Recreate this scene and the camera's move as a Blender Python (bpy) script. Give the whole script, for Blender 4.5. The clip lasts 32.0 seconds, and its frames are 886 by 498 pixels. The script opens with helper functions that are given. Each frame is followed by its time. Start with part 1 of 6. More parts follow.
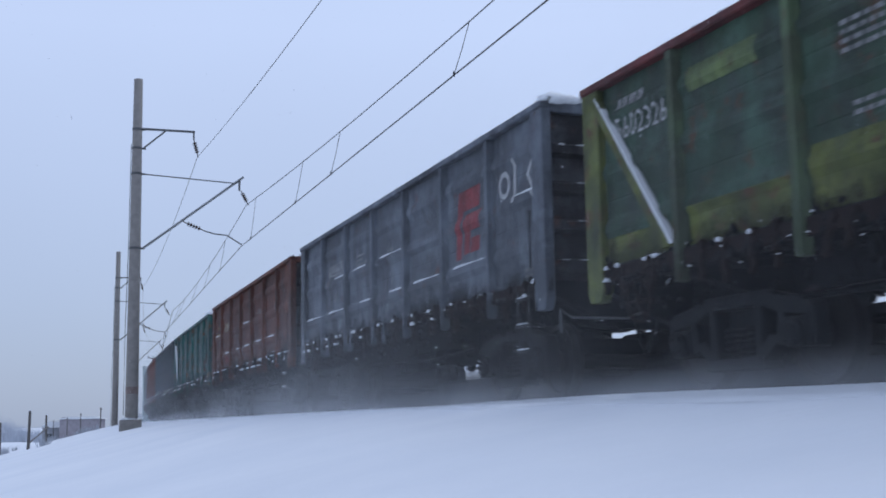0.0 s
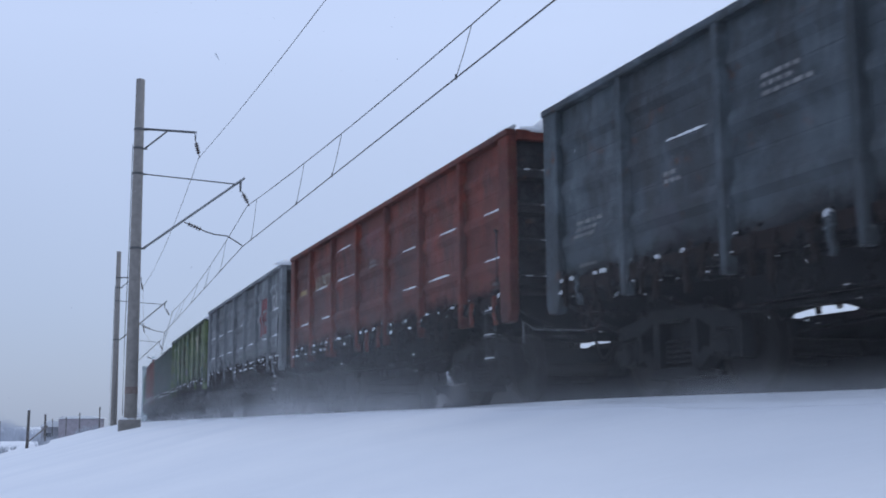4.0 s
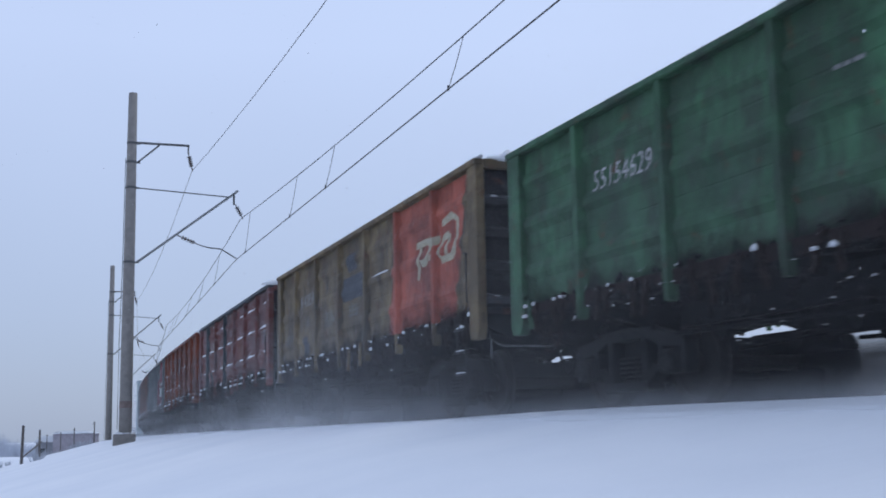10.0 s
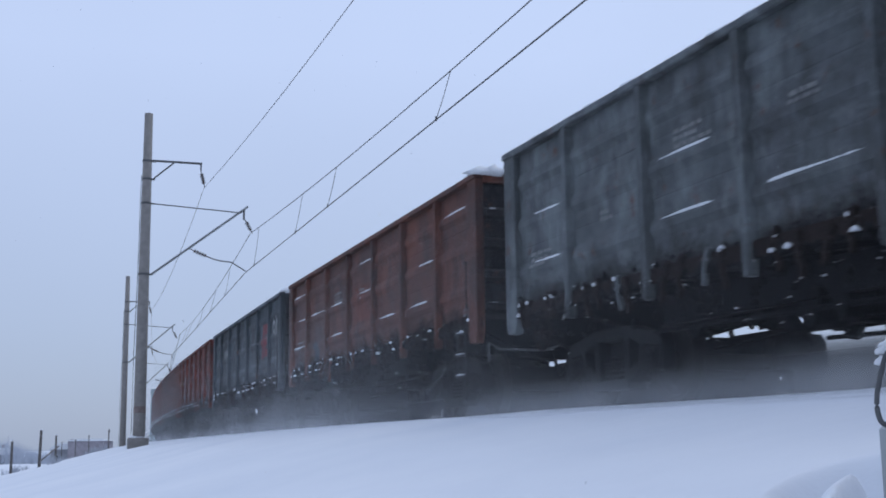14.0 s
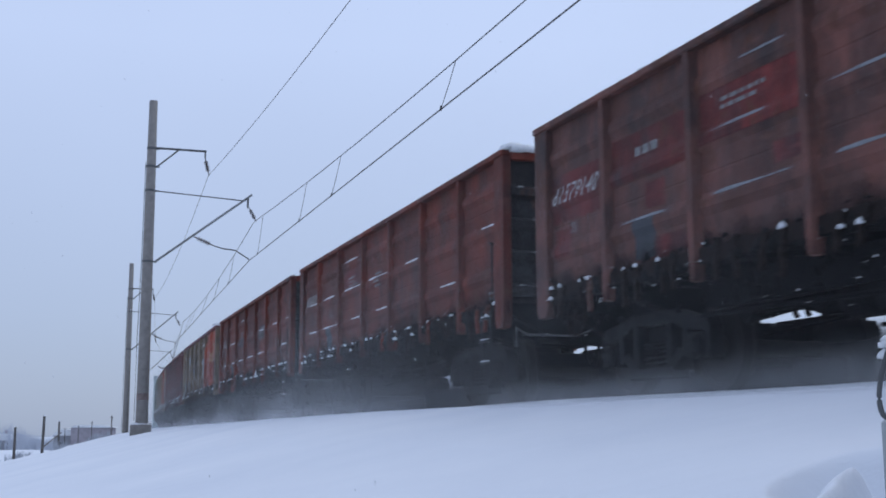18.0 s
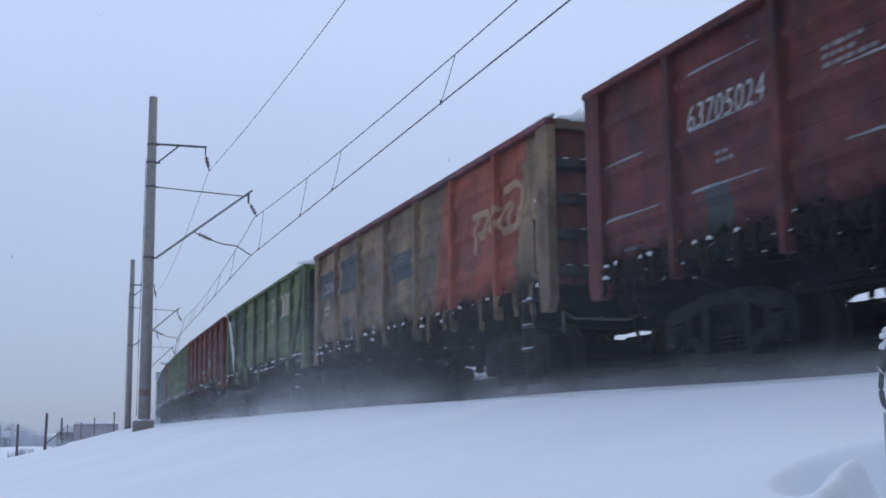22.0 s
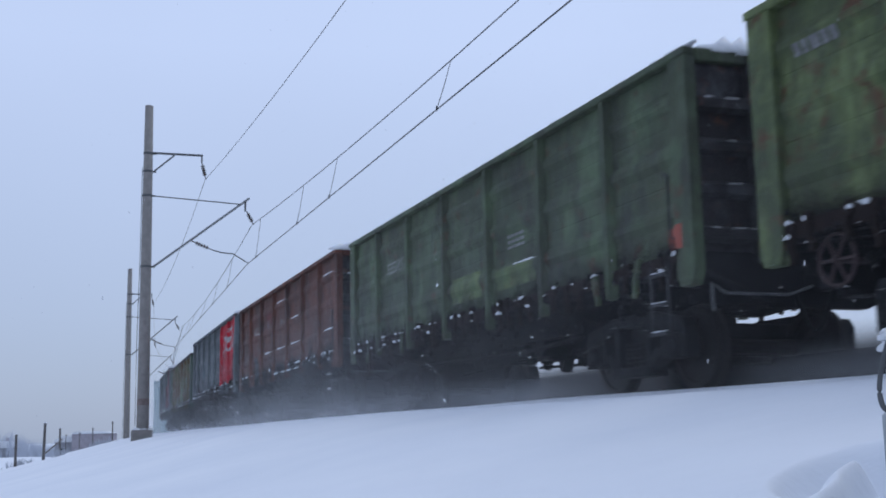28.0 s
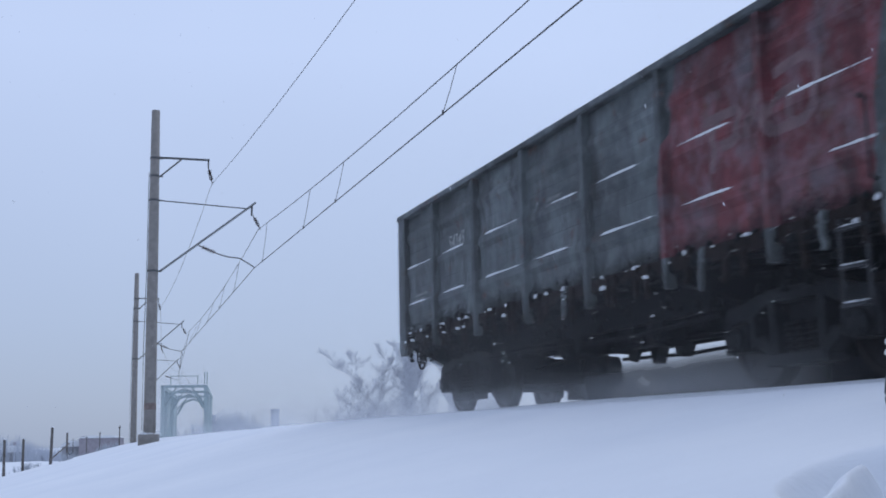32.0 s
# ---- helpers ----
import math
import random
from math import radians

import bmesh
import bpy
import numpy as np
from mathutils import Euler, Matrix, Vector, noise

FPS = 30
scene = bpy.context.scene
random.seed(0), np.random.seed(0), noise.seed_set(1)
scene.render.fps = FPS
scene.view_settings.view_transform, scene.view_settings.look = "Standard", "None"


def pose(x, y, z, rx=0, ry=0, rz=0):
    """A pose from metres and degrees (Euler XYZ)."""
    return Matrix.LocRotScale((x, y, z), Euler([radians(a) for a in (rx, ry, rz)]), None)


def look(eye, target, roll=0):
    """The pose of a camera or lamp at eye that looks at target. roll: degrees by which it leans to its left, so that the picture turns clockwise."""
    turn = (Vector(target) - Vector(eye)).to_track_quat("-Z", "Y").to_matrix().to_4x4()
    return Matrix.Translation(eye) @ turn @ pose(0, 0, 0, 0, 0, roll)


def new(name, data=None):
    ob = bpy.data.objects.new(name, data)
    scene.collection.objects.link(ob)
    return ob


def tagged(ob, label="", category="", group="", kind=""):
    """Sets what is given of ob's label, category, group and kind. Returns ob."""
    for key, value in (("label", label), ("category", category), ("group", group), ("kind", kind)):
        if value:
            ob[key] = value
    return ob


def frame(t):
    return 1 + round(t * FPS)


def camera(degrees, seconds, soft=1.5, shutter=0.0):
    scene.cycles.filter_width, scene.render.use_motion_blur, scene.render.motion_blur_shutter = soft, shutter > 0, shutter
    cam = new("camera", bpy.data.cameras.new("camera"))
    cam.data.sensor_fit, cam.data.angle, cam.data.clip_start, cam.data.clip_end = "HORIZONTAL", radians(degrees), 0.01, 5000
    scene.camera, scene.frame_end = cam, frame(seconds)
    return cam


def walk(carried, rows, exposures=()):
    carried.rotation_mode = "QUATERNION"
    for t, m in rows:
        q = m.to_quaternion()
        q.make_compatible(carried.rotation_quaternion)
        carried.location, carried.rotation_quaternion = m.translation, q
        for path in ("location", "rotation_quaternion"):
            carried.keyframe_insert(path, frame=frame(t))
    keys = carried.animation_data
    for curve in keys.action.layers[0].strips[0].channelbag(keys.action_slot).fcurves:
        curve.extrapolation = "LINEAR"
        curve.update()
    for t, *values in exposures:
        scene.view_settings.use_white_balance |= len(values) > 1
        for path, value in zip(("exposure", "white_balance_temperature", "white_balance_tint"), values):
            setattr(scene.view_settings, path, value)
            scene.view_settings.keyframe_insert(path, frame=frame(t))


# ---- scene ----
# ---- camera ----
cam = camera(41.33, 32.0, soft=1.8, shutter=0.15)
NEAR_STAND, FAR_STAND = Vector((-0.50, 1.97, -0.248)), Vector((0.0, 0.0, -0.443))   # rail top is z = 0
VIEWS = (   # seconds, share of the step back that mimics a zoom, yaw, pitch, roll
    (0, 0, -0.88, 8.30, -0.97),
    (0.5, 0, -0.87, 8.28, -1.01),
    (1, 0, -0.83, 8.21, -1.00),
    (1.5, 0, -0.83, 8.16, -0.83),
    (2, 0, -0.83, 8.15, -0.73),
    (2.5, 0, -0.89, 8.21, -0.70),
    (4.5, 0, -0.78, 8.55, -0.38),
    (5, 0, -0.72, 8.72, -0.32),
    (5.5, 0, -0.74, 8.86, -0.52),
    (6, 0, -0.82, 8.91, -0.66),
    (6.5, 0, -0.88, 8.96, -0.71),
    (7, 0, -0.92, 9.00, -0.73),
    (7.5, 0, -0.98, 9.06, -0.67),
    (8, 0, -0.98, 9.14, -0.68),
    (8.5, 0, -1.01, 9.22, -1.07),
    (9, 0, -1.03, 9.17, -0.99),
    (9.5, 0, -1.10, 9.09, -0.92),
    (10, 0, -1.16, 8.96, -1.06),
    (10.5, 0, -1.25, 8.72, -1.12),
    (10.8, 0, -1.30, 8.70, -1.15),
    (11, 0.1, -1.33, 8.69, -1.14),
    (11.1, 0.25, -1.21, 8.68, -1.16),
    (11.2, 0.43, -1.07, 8.68, -1.07),
    (11.3, 0.61, -0.92, 8.68, -0.93),
    (11.4, 0.77, -0.77, 8.69, -0.78),
    (11.5, 0.9, -0.66, 8.70, -0.66),
    (11.6, 0.95, -0.61, 8.71, -0.60),
    (11.8, 0.985, -0.58, 8.71, -0.52),
    (12, 1, -0.61, 8.73, -0.44),
    (12.5, 1, -0.68, 9.02, -0.45),
    (13, 1, -0.62, 9.31, -0.49),
    (13.5, 1, -0.48, 9.51, -0.63),
    (15.5, 1, -0.19, 9.42, -0.38),
    (16, 1, -0.21, 9.30, -0.07),
    (16.5, 1, -0.23, 9.17, -0.15),
    (17, 1, -0.25, 9.13, -0.35),
    (17.5, 1, -0.29, 9.06, -0.28),
    (18, 1, -0.28, 9.01, -0.13),
    (18.5, 1, -0.23, 9.01, -0.13),
    (19, 1, -0.27, 9.00, -0.32),
    (19.5, 1, -0.29, 9.05, -0.58),
    (20, 1, -0.24, 9.12, -0.72),
    (20.5, 1, -0.19, 9.08, -0.78),
    (21, 1, -0.15, 9.02, -0.68),
    (21.5, 1, -0.18, 8.89, -0.55),
    (22, 1, -0.23, 8.72, -0.53),
    (22.5, 1, -0.19, 8.49, -0.46),
    (23, 1, -0.07, 8.48, -0.27),
    (23.5, 1, 0.05, 8.55, -0.60),
    (24, 1, 0.13, 8.59, -0.74),
    (24.5, 1, 0.19, 8.71, -0.89),
    (25, 1, 0.22, 8.81, -1.11),
    (25.5, 1, 0.18, 8.83, -1.12),
    (27.5, 1, -0.39, 8.94, -0.96),
    (28, 1, -0.37, 9.02, -1.09),
    (28.5, 1, -0.21, 9.12, -1.16),
    (29, 1, -0.15, 9.18, -1.12),
    (29.5, 1, -0.16, 9.17, -1.19),
    (30, 1, -0.17, 9.19, -1.21),
    (30.5, 1, -0.11, 9.27, -1.29),
    (31, 1, -0.10, 9.34, -1.21),
    (31.5, 1, -0.08, 9.32, -1.23),
    (32, 1, -0.06, 9.22, -1.14),
)
walk(cam, [(t, pose(*NEAR_STAND.lerp(FAR_STAND, k), 90 + pitch, 0, yaw) @ pose(0, 0, 0, 0, 0, roll)) for t, k, yaw, pitch, roll in VIEWS], exposures=((0.0, 0.03), (11.0, 0.03), (11.8, 0.0), (32.0, 0.0)))

# ---- track line: a wide curve to the right, s along it, e to its left ----
R_TRACK, TH0, D0 = 778.1, radians(20.765), 7.98
CX = (D0 + R_TRACK) * math.cos(TH0)
CY = (D0 + R_TRACK) * math.sin(TH0)


def on_track(s, e=0.0):
    """Place at s metres along the track and e metres to its left, and the heading there."""
    th = TH0 - s / R_TRACK
    return CX - (R_TRACK + e) * math.cos(th), CY - (R_TRACK + e) * math.sin(th), th


def track_pose(s, e=0.0, z=0.0, turn=0.0):
    """Pose at the track: x along it (away), y to its left."""
    x, y, th = on_track(s, e)
    return pose(x, y, z, 0, 0, 90 + math.degrees(th) + turn)


# ---- world and light ----
world = bpy.data.worlds.new("overcast_sky")
scene.world = world
world.use_nodes = True
wn, wl = world.node_tree.nodes, world.node_tree.links
for n in list(wn):
    wn.remove(n)
w_out = wn.new("ShaderNodeOutputWorld")
w_bg = wn.new("ShaderNodeBackground")
w_sky = wn.new("ShaderNodeTexSky")
w_sky.sky_type = "NISHITA"
w_sky.sun_disc = False
w_sky.sun_elevation, w_sky.sun_rotation = radians(56), radians(40)
w_tc = wn.new("ShaderNodeTexCoord")
w_sep = wn.new("ShaderNodeSeparateXYZ")
w_ramp = wn.new("ShaderNodeValToRGB")   # cloud deck: duller towards the snow-filled horizon
w_ramp.color_ramp.elements[0].position, w_ramp.color_ramp.elements[0].color = 0.0, (0.315, 0.387, 0.543, 1)
w_ramp.color_ramp.elements[1].position, w_ramp.color_ramp.elements[1].color = 0.32, (0.505, 0.61, 0.862, 1)
mid = w_ramp.color_ramp.elements.new(0.1)
mid.color = (0.385, 0.472, 0.668, 1)
w_noise = wn.new("ShaderNodeTexNoise")
w_noise.inputs["Scale"].default_value = 1.6
w_noise.inputs["Detail"].default_value = 4
w_map = wn.new("ShaderNodeMapRange")
w_map.inputs["To Min"].default_value, w_map.inputs["To Max"].default_value = 0.9, 1.1
w_mul = wn.new("ShaderNodeMix")
w_mul.data_type, w_mul.blend_type = "RGBA", "MULTIPLY"
w_mul.inputs[0].default_value = 1
w_mix = wn.new("ShaderNodeMix")
w_mix.data_type = "RGBA"
w_mix.inputs[0].default_value = 0.012
wl.new(w_tc.outputs["Generated"], w_sep.inputs[0])
wl.new(w_sep.outputs["Z"], w_ramp.inputs[0])
wl.new(w_tc.outputs["Generated"], w_noise.inputs["Vector"])
wl.new(w_noise.outputs["Fac"], w_map.inputs["Value"])
wl.new(w_ramp.outputs["Color"], w_mul.inputs[6])
wl.new(w_map.outputs["Result"], w_mul.inputs[7])
wl.new(w_mul.outputs[2], w_mix.inputs[6])
wl.new(w_sky.outputs["Color"], w_mix.inputs[7])
wl.new(w_mix.outputs[2], w_bg.inputs["Color"])
wl.new(w_bg.outputs[0], w_out.inputs[0])
w_bg.inputs["Strength"].default_value = 1.0
sun = new("sun", bpy.data.lights.new("sun", "SUN"))
sun.data.energy, sun.data.angle, sun.data.color = 0.6, radians(25), (0.93, 0.96, 1.0)
sun.matrix_world = look((22, 26, 50), (0, 0, 0))

# ---- materials ----
def material(name, build):
    m = bpy.data.materials.new(name)
    m.use_nodes = True
    t = m.node_tree
    build(t, t.nodes["Principled BSDF"])
    return m


def coords(t, scale=(1, 1, 1), spread=40.0):
    """The object's own coordinates, moved by a random step for each object."""
    tc, oi = t.nodes.new("ShaderNodeTexCoord"), t.nodes.new("ShaderNodeObjectInfo")
    ma = t.nodes.new("ShaderNodeVectorMath")
    ma.operation = "MULTIPLY_ADD"
    ma.inputs[1].default_value = (spread, spread * 1.7, spread * 0.6)
    mp = t.nodes.new("ShaderNodeMapping")
    mp.inputs["Scale"].default_value = scale
    t.links.new(oi.outputs["Random"], ma.inputs[0])
    t.links.new(tc.outputs["Object"], ma.inputs[2])
    t.links.new(ma.outputs[0], mp.inputs["Vector"])
    return mp.outputs[0]


def noise_fac(t, vec, scale, detail=5, lo=0.35, hi=0.65, rough=0.6):
    n, r = t.nodes.new("ShaderNodeTexNoise"), t.nodes.new("ShaderNodeMapRange")
    n.inputs["Scale"].default_value, n.inputs["Detail"].default_value, n.inputs["Roughness"].default_value = scale, detail, rough
    r.inputs["From Min"].default_value, r.inputs["From Max"].default_value = lo, hi
    t.links.new(vec, n.inputs["Vector"])
    t.links.new(n.outputs["Fac"], r.inputs["Value"])
    return r.outputs["Result"]


def mixed(t, fac, a, b):
    x = t.nodes.new("ShaderNodeMix")
    x.data_type = "RGBA"
    for sock, v in ((x.inputs[0], fac), (x.inputs[6], a), (x.inputs[7], b)):
        if isinstance(v, (tuple, list)):
            sock.default_value = (*v[:3], 1)
        elif isinstance(v, (int, float)):
            sock.default_value = v
        else:
            t.links.new(v, sock)
    return x.outputs[2]


def times(t, a, k):
    m = t.nodes.new("ShaderNodeMath")
    m.operation = "MULTIPLY"
    for i, v in ((0, a), (1, k)):
        if isinstance(v, (int, float)):
            m.inputs[i].default_value = v
        else:
            t.links.new(v, m.inputs[i])
    return m.outputs[0]


def bumped(t, bsdf, height, strength, dist=0.01):
    b = t.nodes.new("ShaderNodeBump")
    b.inputs["Strength"].default_value, b.inputs["Distance"].default_value = strength, dist
    t.links.new(height, b.inputs["Height"])
    t.links.new(b.outputs[0], bsdf.inputs["Normal"])


def paint(name, color, other=None, rust=0.25, rust_color=(0.09, 0.035, 0.02), rough=0.65, frost=0.06, rust_scale=3.3, dirt=0.72):
    """Weathered wagon paint: faded areas, long dirt streaks, rust spots and a dust of frost."""
    color = tuple(c * 0.94 for c in color)
    other = tuple(c * 0.94 for c in other) if other else None
    other = tuple(c * 0.8 for c in other or color)

    def build(t, p):
        v = coords(t)
        vs = coords(t, (6.0, 6.0, 0.5))
        vd = coords(t, (1.6, 1.6, 0.55))
        vh = coords(t, (0.8, 0.8, 5.0))
        base = mixed(t, noise_fac(t, v, 1.5, 7, 0.42, 0.58, 0.7), tuple(c * 1.12 for c in color), other)
        base = mixed(t, times(t, noise_fac(t, v, 0.55, 4, 0.45, 0.62), 0.6), base, tuple(c * 0.5 + 0.006 for c in other))
        base = mixed(t, times(t, noise_fac(t, vs, 1.6, 6, 0.42, 0.72), 0.62), base, tuple(c * 0.42 for c in color))
        base = mixed(t, times(t, noise_fac(t, vd, 1.1, 8, 0.46, 0.66, 0.72), dirt), base, (0.026, 0.024, 0.024))
        base = mixed(t, times(t, noise_fac(t, vs, 3.1, 7, 0.60, 0.78, 0.7), 0.4), base, tuple(min(1, c * 1.9 + 0.015) for c in color))
        base = mixed(t, times(t, noise_fac(t, vh, 1.4, 7, 0.56, 0.74, 0.7), 0.32), base, tuple(min(1, c * 1.5 + 0.03) for c in color))
        base = mixed(t, times(t, noise_fac(t, v, rust_scale, 8, 0.62 - rust * 0.25, 0.70 - rust * 0.2, 0.7), 0.85), base, rust_color)
        base = mixed(t, times(t, noise_fac(t, vh if frost > 0.3 else v, 1.0 if frost > 0.3 else 2.1, 8, 0.52 - frost * 0.25, 0.8 - frost * 0.2, 0.75), frost), base, (0.42, 0.45, 0.50))
        t.links.new(base, p.inputs["Base Color"])
        p.inputs["Roughness"].default_value, p.inputs["Specular IOR Level"].default_value = rough, 0.18
        bumped(t, p, noise_fac(t, v, 9.0, 6), 0.35, 0.012)
    return material(name, build)


def plain(name, color, rough=0.7, metal=0.0, var=0.35, scale=8.0, bump=0.2, dist=0.01, gloss=0.5):
    def build(t, p):
        v = coords(t)
        c = mixed(t, noise_fac(t, v, scale, 6), color, tuple(x * (1 - var) for x in color))
        c = mixed(t, times(t, noise_fac(t, v, scale * 0.2, 3), var), c, tuple(x * (1 - var) for x in color))
        t.links.new(c, p.inputs["Base Color"])
        p.inputs["Roughness"].default_value, p.inputs["Metallic"].default_value, p.inputs["Specular IOR Level"].default_value = rough, metal, gloss
        bumped(t, p, noise_fac(t, v, scale * 4, 5), bump, dist)
    return material(name, build)


def snow_build(t, p):
    tc = t.nodes.new("ShaderNodeTexCoord")
    v = tc.outputs["Object"]
    mp = t.nodes.new("ShaderNodeMapping")
    mp.inputs["Rotation"].default_value = (0, 0, radians(25))
    mp.inputs["Scale"].default_value = (0.5, 2.2, 1.0)
    t.links.new(v, mp.inputs["Vector"])
    c = mixed(t, noise_fac(t, v, 0.35, 4, 0.3, 0.7), (0.775, 0.80, 0.835), (0.70, 0.735, 0.785))
    t.links.new(c, p.inputs["Base Color"])
    p.inputs["Roughness"].default_value = 0.8
    p.inputs["Specular IOR Level"].default_value = 0.25
    a = noise_fac(t, mp.outputs[0], 1.3, 6, 0.2, 0.8)
    bumped(t, p, a, 0.35, 0.05)


M_SNOW = material("snow", snow_build)
M_CAP = plain("packed_snow", (0.76, 0.78, 0.80), 0.8, var=0.08, scale=14, bump=0.4, dist=0.02)
M_RIME = plain("thin_wind_packed_rime", (0.30, 0.32, 0.35), 0.9, var=0.4, scale=10, bump=0.3)
M_CONC = plain("weathered_concrete", (0.275, 0.258, 0.24), 0.9, var=0.24, scale=5.0, bump=0.3)
M_STEEL = plain("dull_grey_steel", (0.13, 0.135, 0.14), 0.55, 0.5, var=0.4)
M_BLACK = plain("sooty_underframe", (0.010, 0.010, 0.011), 0.8, 0.0, var=0.5, scale=5, gloss=0.1)
M_BOGIE = plain("grimy_cast_steel", (0.023, 0.024, 0.026), 0.75, 0.0, var=0.6, scale=6, gloss=0.15)
M_WHEEL = plain("brown_wheel_steel", (0.020, 0.0175, 0.0175), 0.65, 0.1, var=0.4, scale=6, gloss=0.25)
M_RAIL = plain("worn_rail_steel", (0.22, 0.20, 0.19), 0.35, 0.8, var=0.3)
M_LATCH = plain("rusty_latch_iron", (0.022, 0.014, 0.012), 0.85, 0.0, var=0.5, scale=10, gloss=0.1)
M_TUBE = plain("galvanised_tube", (0.24, 0.25, 0.255), 0.5, 0.3, var=0.3)
M_LADDER = plain("grimy_step_iron", (0.045, 0.046, 0.05), 0.7, 0.1, var=0.5, gloss=0.25)
M_WIRE = plain("dark_copper_wire", (0.05, 0.05, 0.055), 0.5, 0.5, var=0.3)
M_INSUL = plain("brown_porcelain", (0.045, 0.025, 0.02), 0.25, var=0.3)
M_WOOD = plain("grey_fence_wood", (0.17, 0.155, 0.145), 0.9, var=0.5, scale=6)
# Haze painted in: base colours paled for distance (bark, thicket, twigs, bridge, brick, boards).
M_BARK = plain("haze_paled_bark", (0.50, 0.53, 0.58), 0.9, var=0.3, scale=5)
M_FAR = plain("haze_paled_thicket", (0.54, 0.575, 0.64), 0.95, var=0.2, scale=0.5)
M_BAND = plain("worn_red_band", (0.31, 0.24, 0.22), 0.9, var=0.5, scale=6)
M_TREE = plain("haze_paled_twigs", (0.54, 0.56, 0.61), 0.9, var=0.2, scale=5)
M_BRIDGE = plain("haze_paled_green_paint", (0.34, 0.43, 0.44), 0.6, var=0.25, scale=2)
M_BRICK = plain("haze_paled_brick", (0.38, 0.35, 0.38), 0.9, var=0.25, scale=2)
M_SIDING = plain("haze_paled_boards", (0.38, 0.39, 0.42), 0.9, var=0.25, scale=2)
M_GLASS = plain("dark_window_glass", (0.06, 0.07, 0.08), 0.15, var=0.1)
M_WHITE = plain("faded_white_lettering", (0.43, 0.43, 0.425), 0.7, var=0.35, scale=9, bump=0.0)
M_STENCIL = plain("worn_grey_stencil", (0.26, 0.26, 0.26), 0.7, var=0.6, scale=16, bump=0.0)
M_CREAM = plain("faded_cream_lettering", (0.45, 0.40, 0.28), 0.7, var=0.35, scale=12, bump=0.0)
M_GHOST = plain("worn_off_sign_paint", (0.20, 0.12, 0.125), 0.8, var=0.5, scale=6, bump=0.0)
M_PEACH = plain("faded_peach_lettering", (0.43, 0.26, 0.16), 0.7, var=0.5, scale=9, bump=0.0)
M_MARKRED = paint("faded_red_mark", (0.30, 0.05, 0.055), rust=0.05)
M_DULLRED = plain("dull_red_iron", (0.038, 0.015, 0.017), 0.7, var=0.5, scale=9)
M_YELLOW = plain("faded_yellow_mark", (0.30, 0.20, 0.07), 0.7, var=0.3, scale=12, bump=0.0)
M_DARKPATCH = plain("dark_stencil_patch", (0.035, 0.04, 0.05), 0.7, var=0.3)
M_BLUEPATCH = plain("faded_blue_patch", (0.065, 0.038, 0.045), 0.75, var=0.35)
M_SLATE = plain("slate_painted_patch", (0.11, 0.115, 0.12), 0.75, var=0.4)
M_NAVY = plain("dull_navy_patch", (0.046, 0.054, 0.070), 0.75, var=0.4)
M_PALEPATCH = plain("pale_blue_patch", (0.24, 0.265, 0.28), 0.75, var=0.3)
M_LOAD = plain("snowed_coal_load", (0.70, 0.72, 0.75), 0.9, var=0.3, scale=3, bump=0.8, dist=0.05)
M_BOXGREY = plain("grey_green_cabinet_paint", (0.36, 0.39, 0.40), 0.55, var=0.3)

# Near-black: own colour of one rim, painted shade on the wagon ends.
P_DARK_SHADE = paint("dark_rim_and_end_shade", (0.032, 0.028, 0.028), (0.022, 0.021, 0.022), 0.2, frost=0.16)
P_GREY = paint("slate_grey_paint", (0.145, 0.162, 0.188), (0.11, 0.122, 0.142), 0.05, dirt=0.45)
P_LGREY = paint("light_slate_paint", (0.215, 0.232, 0.242), (0.18, 0.195, 0.205), 0.05, dirt=0.25)
P_MGREY = paint("mid_slate_paint", (0.142, 0.166, 0.176), (0.112, 0.132, 0.14), 0.05, dirt=0.45)
P_DGREY = paint("dark_blue_grey_paint", (0.085, 0.105, 0.118), (0.06, 0.075, 0.085), 0.08)
P_TGREY = paint("green_grey_paint", (0.135, 0.152, 0.155), (0.105, 0.118, 0.122), 0.1, frost=0.14)
P_BROWN = paint("maroon_brown_paint", (0.150, 0.049, 0.030), (0.112, 0.041, 0.028), 0.3)
P_DBROWN = paint("dark_maroon_paint", (0.165, 0.038, 0.036), (0.13, 0.040, 0.038), 0.3)
P_REDBR = paint("red_lead_paint", (0.183, 0.034, 0.018), (0.138, 0.027, 0.016), 0.3)
P_ORANGE = paint("orange_oxide_paint", (0.198, 0.040, 0.014), (0.152, 0.031, 0.012), 0.25)
P_RED = paint("crimson_paint", (0.178, 0.028, 0.024), (0.132, 0.025, 0.022), 0.25)
P_PLUM = paint("streaked_plum_paint", (0.165, 0.040, 0.033), (0.19, 0.040, 0.026), 0.25, frost=0.32)
P_TEAL = paint("teal_paint", (0.035, 0.14, 0.125), (0.03, 0.10, 0.09), 0.35, (0.15, 0.065, 0.03))
P_DTAN_RED = paint("sooty_red_brown_paint", (0.185, 0.072, 0.056), (0.145, 0.066, 0.054), 0.3)
P_GREEN = paint("leaf_green_paint", (0.175, 0.23, 0.085), (0.13, 0.185, 0.085), 0.15)
P_MGREEN = paint("emerald_green_paint", (0.048, 0.134, 0.067), (0.036, 0.098, 0.052), 0.12)
P_DGREEN = paint("dark_bottle_green_paint", (0.062, 0.105, 0.076), (0.075, 0.09, 0.072), 0.16)
P_MOSS = paint("mossy_green_paint", (0.128, 0.165, 0.066), (0.098, 0.132, 0.06), 0.3)
P_OLIVE = paint("yellow_green_paint", (0.14, 0.16, 0.04), (0.10, 0.12, 0.035), 0.3)
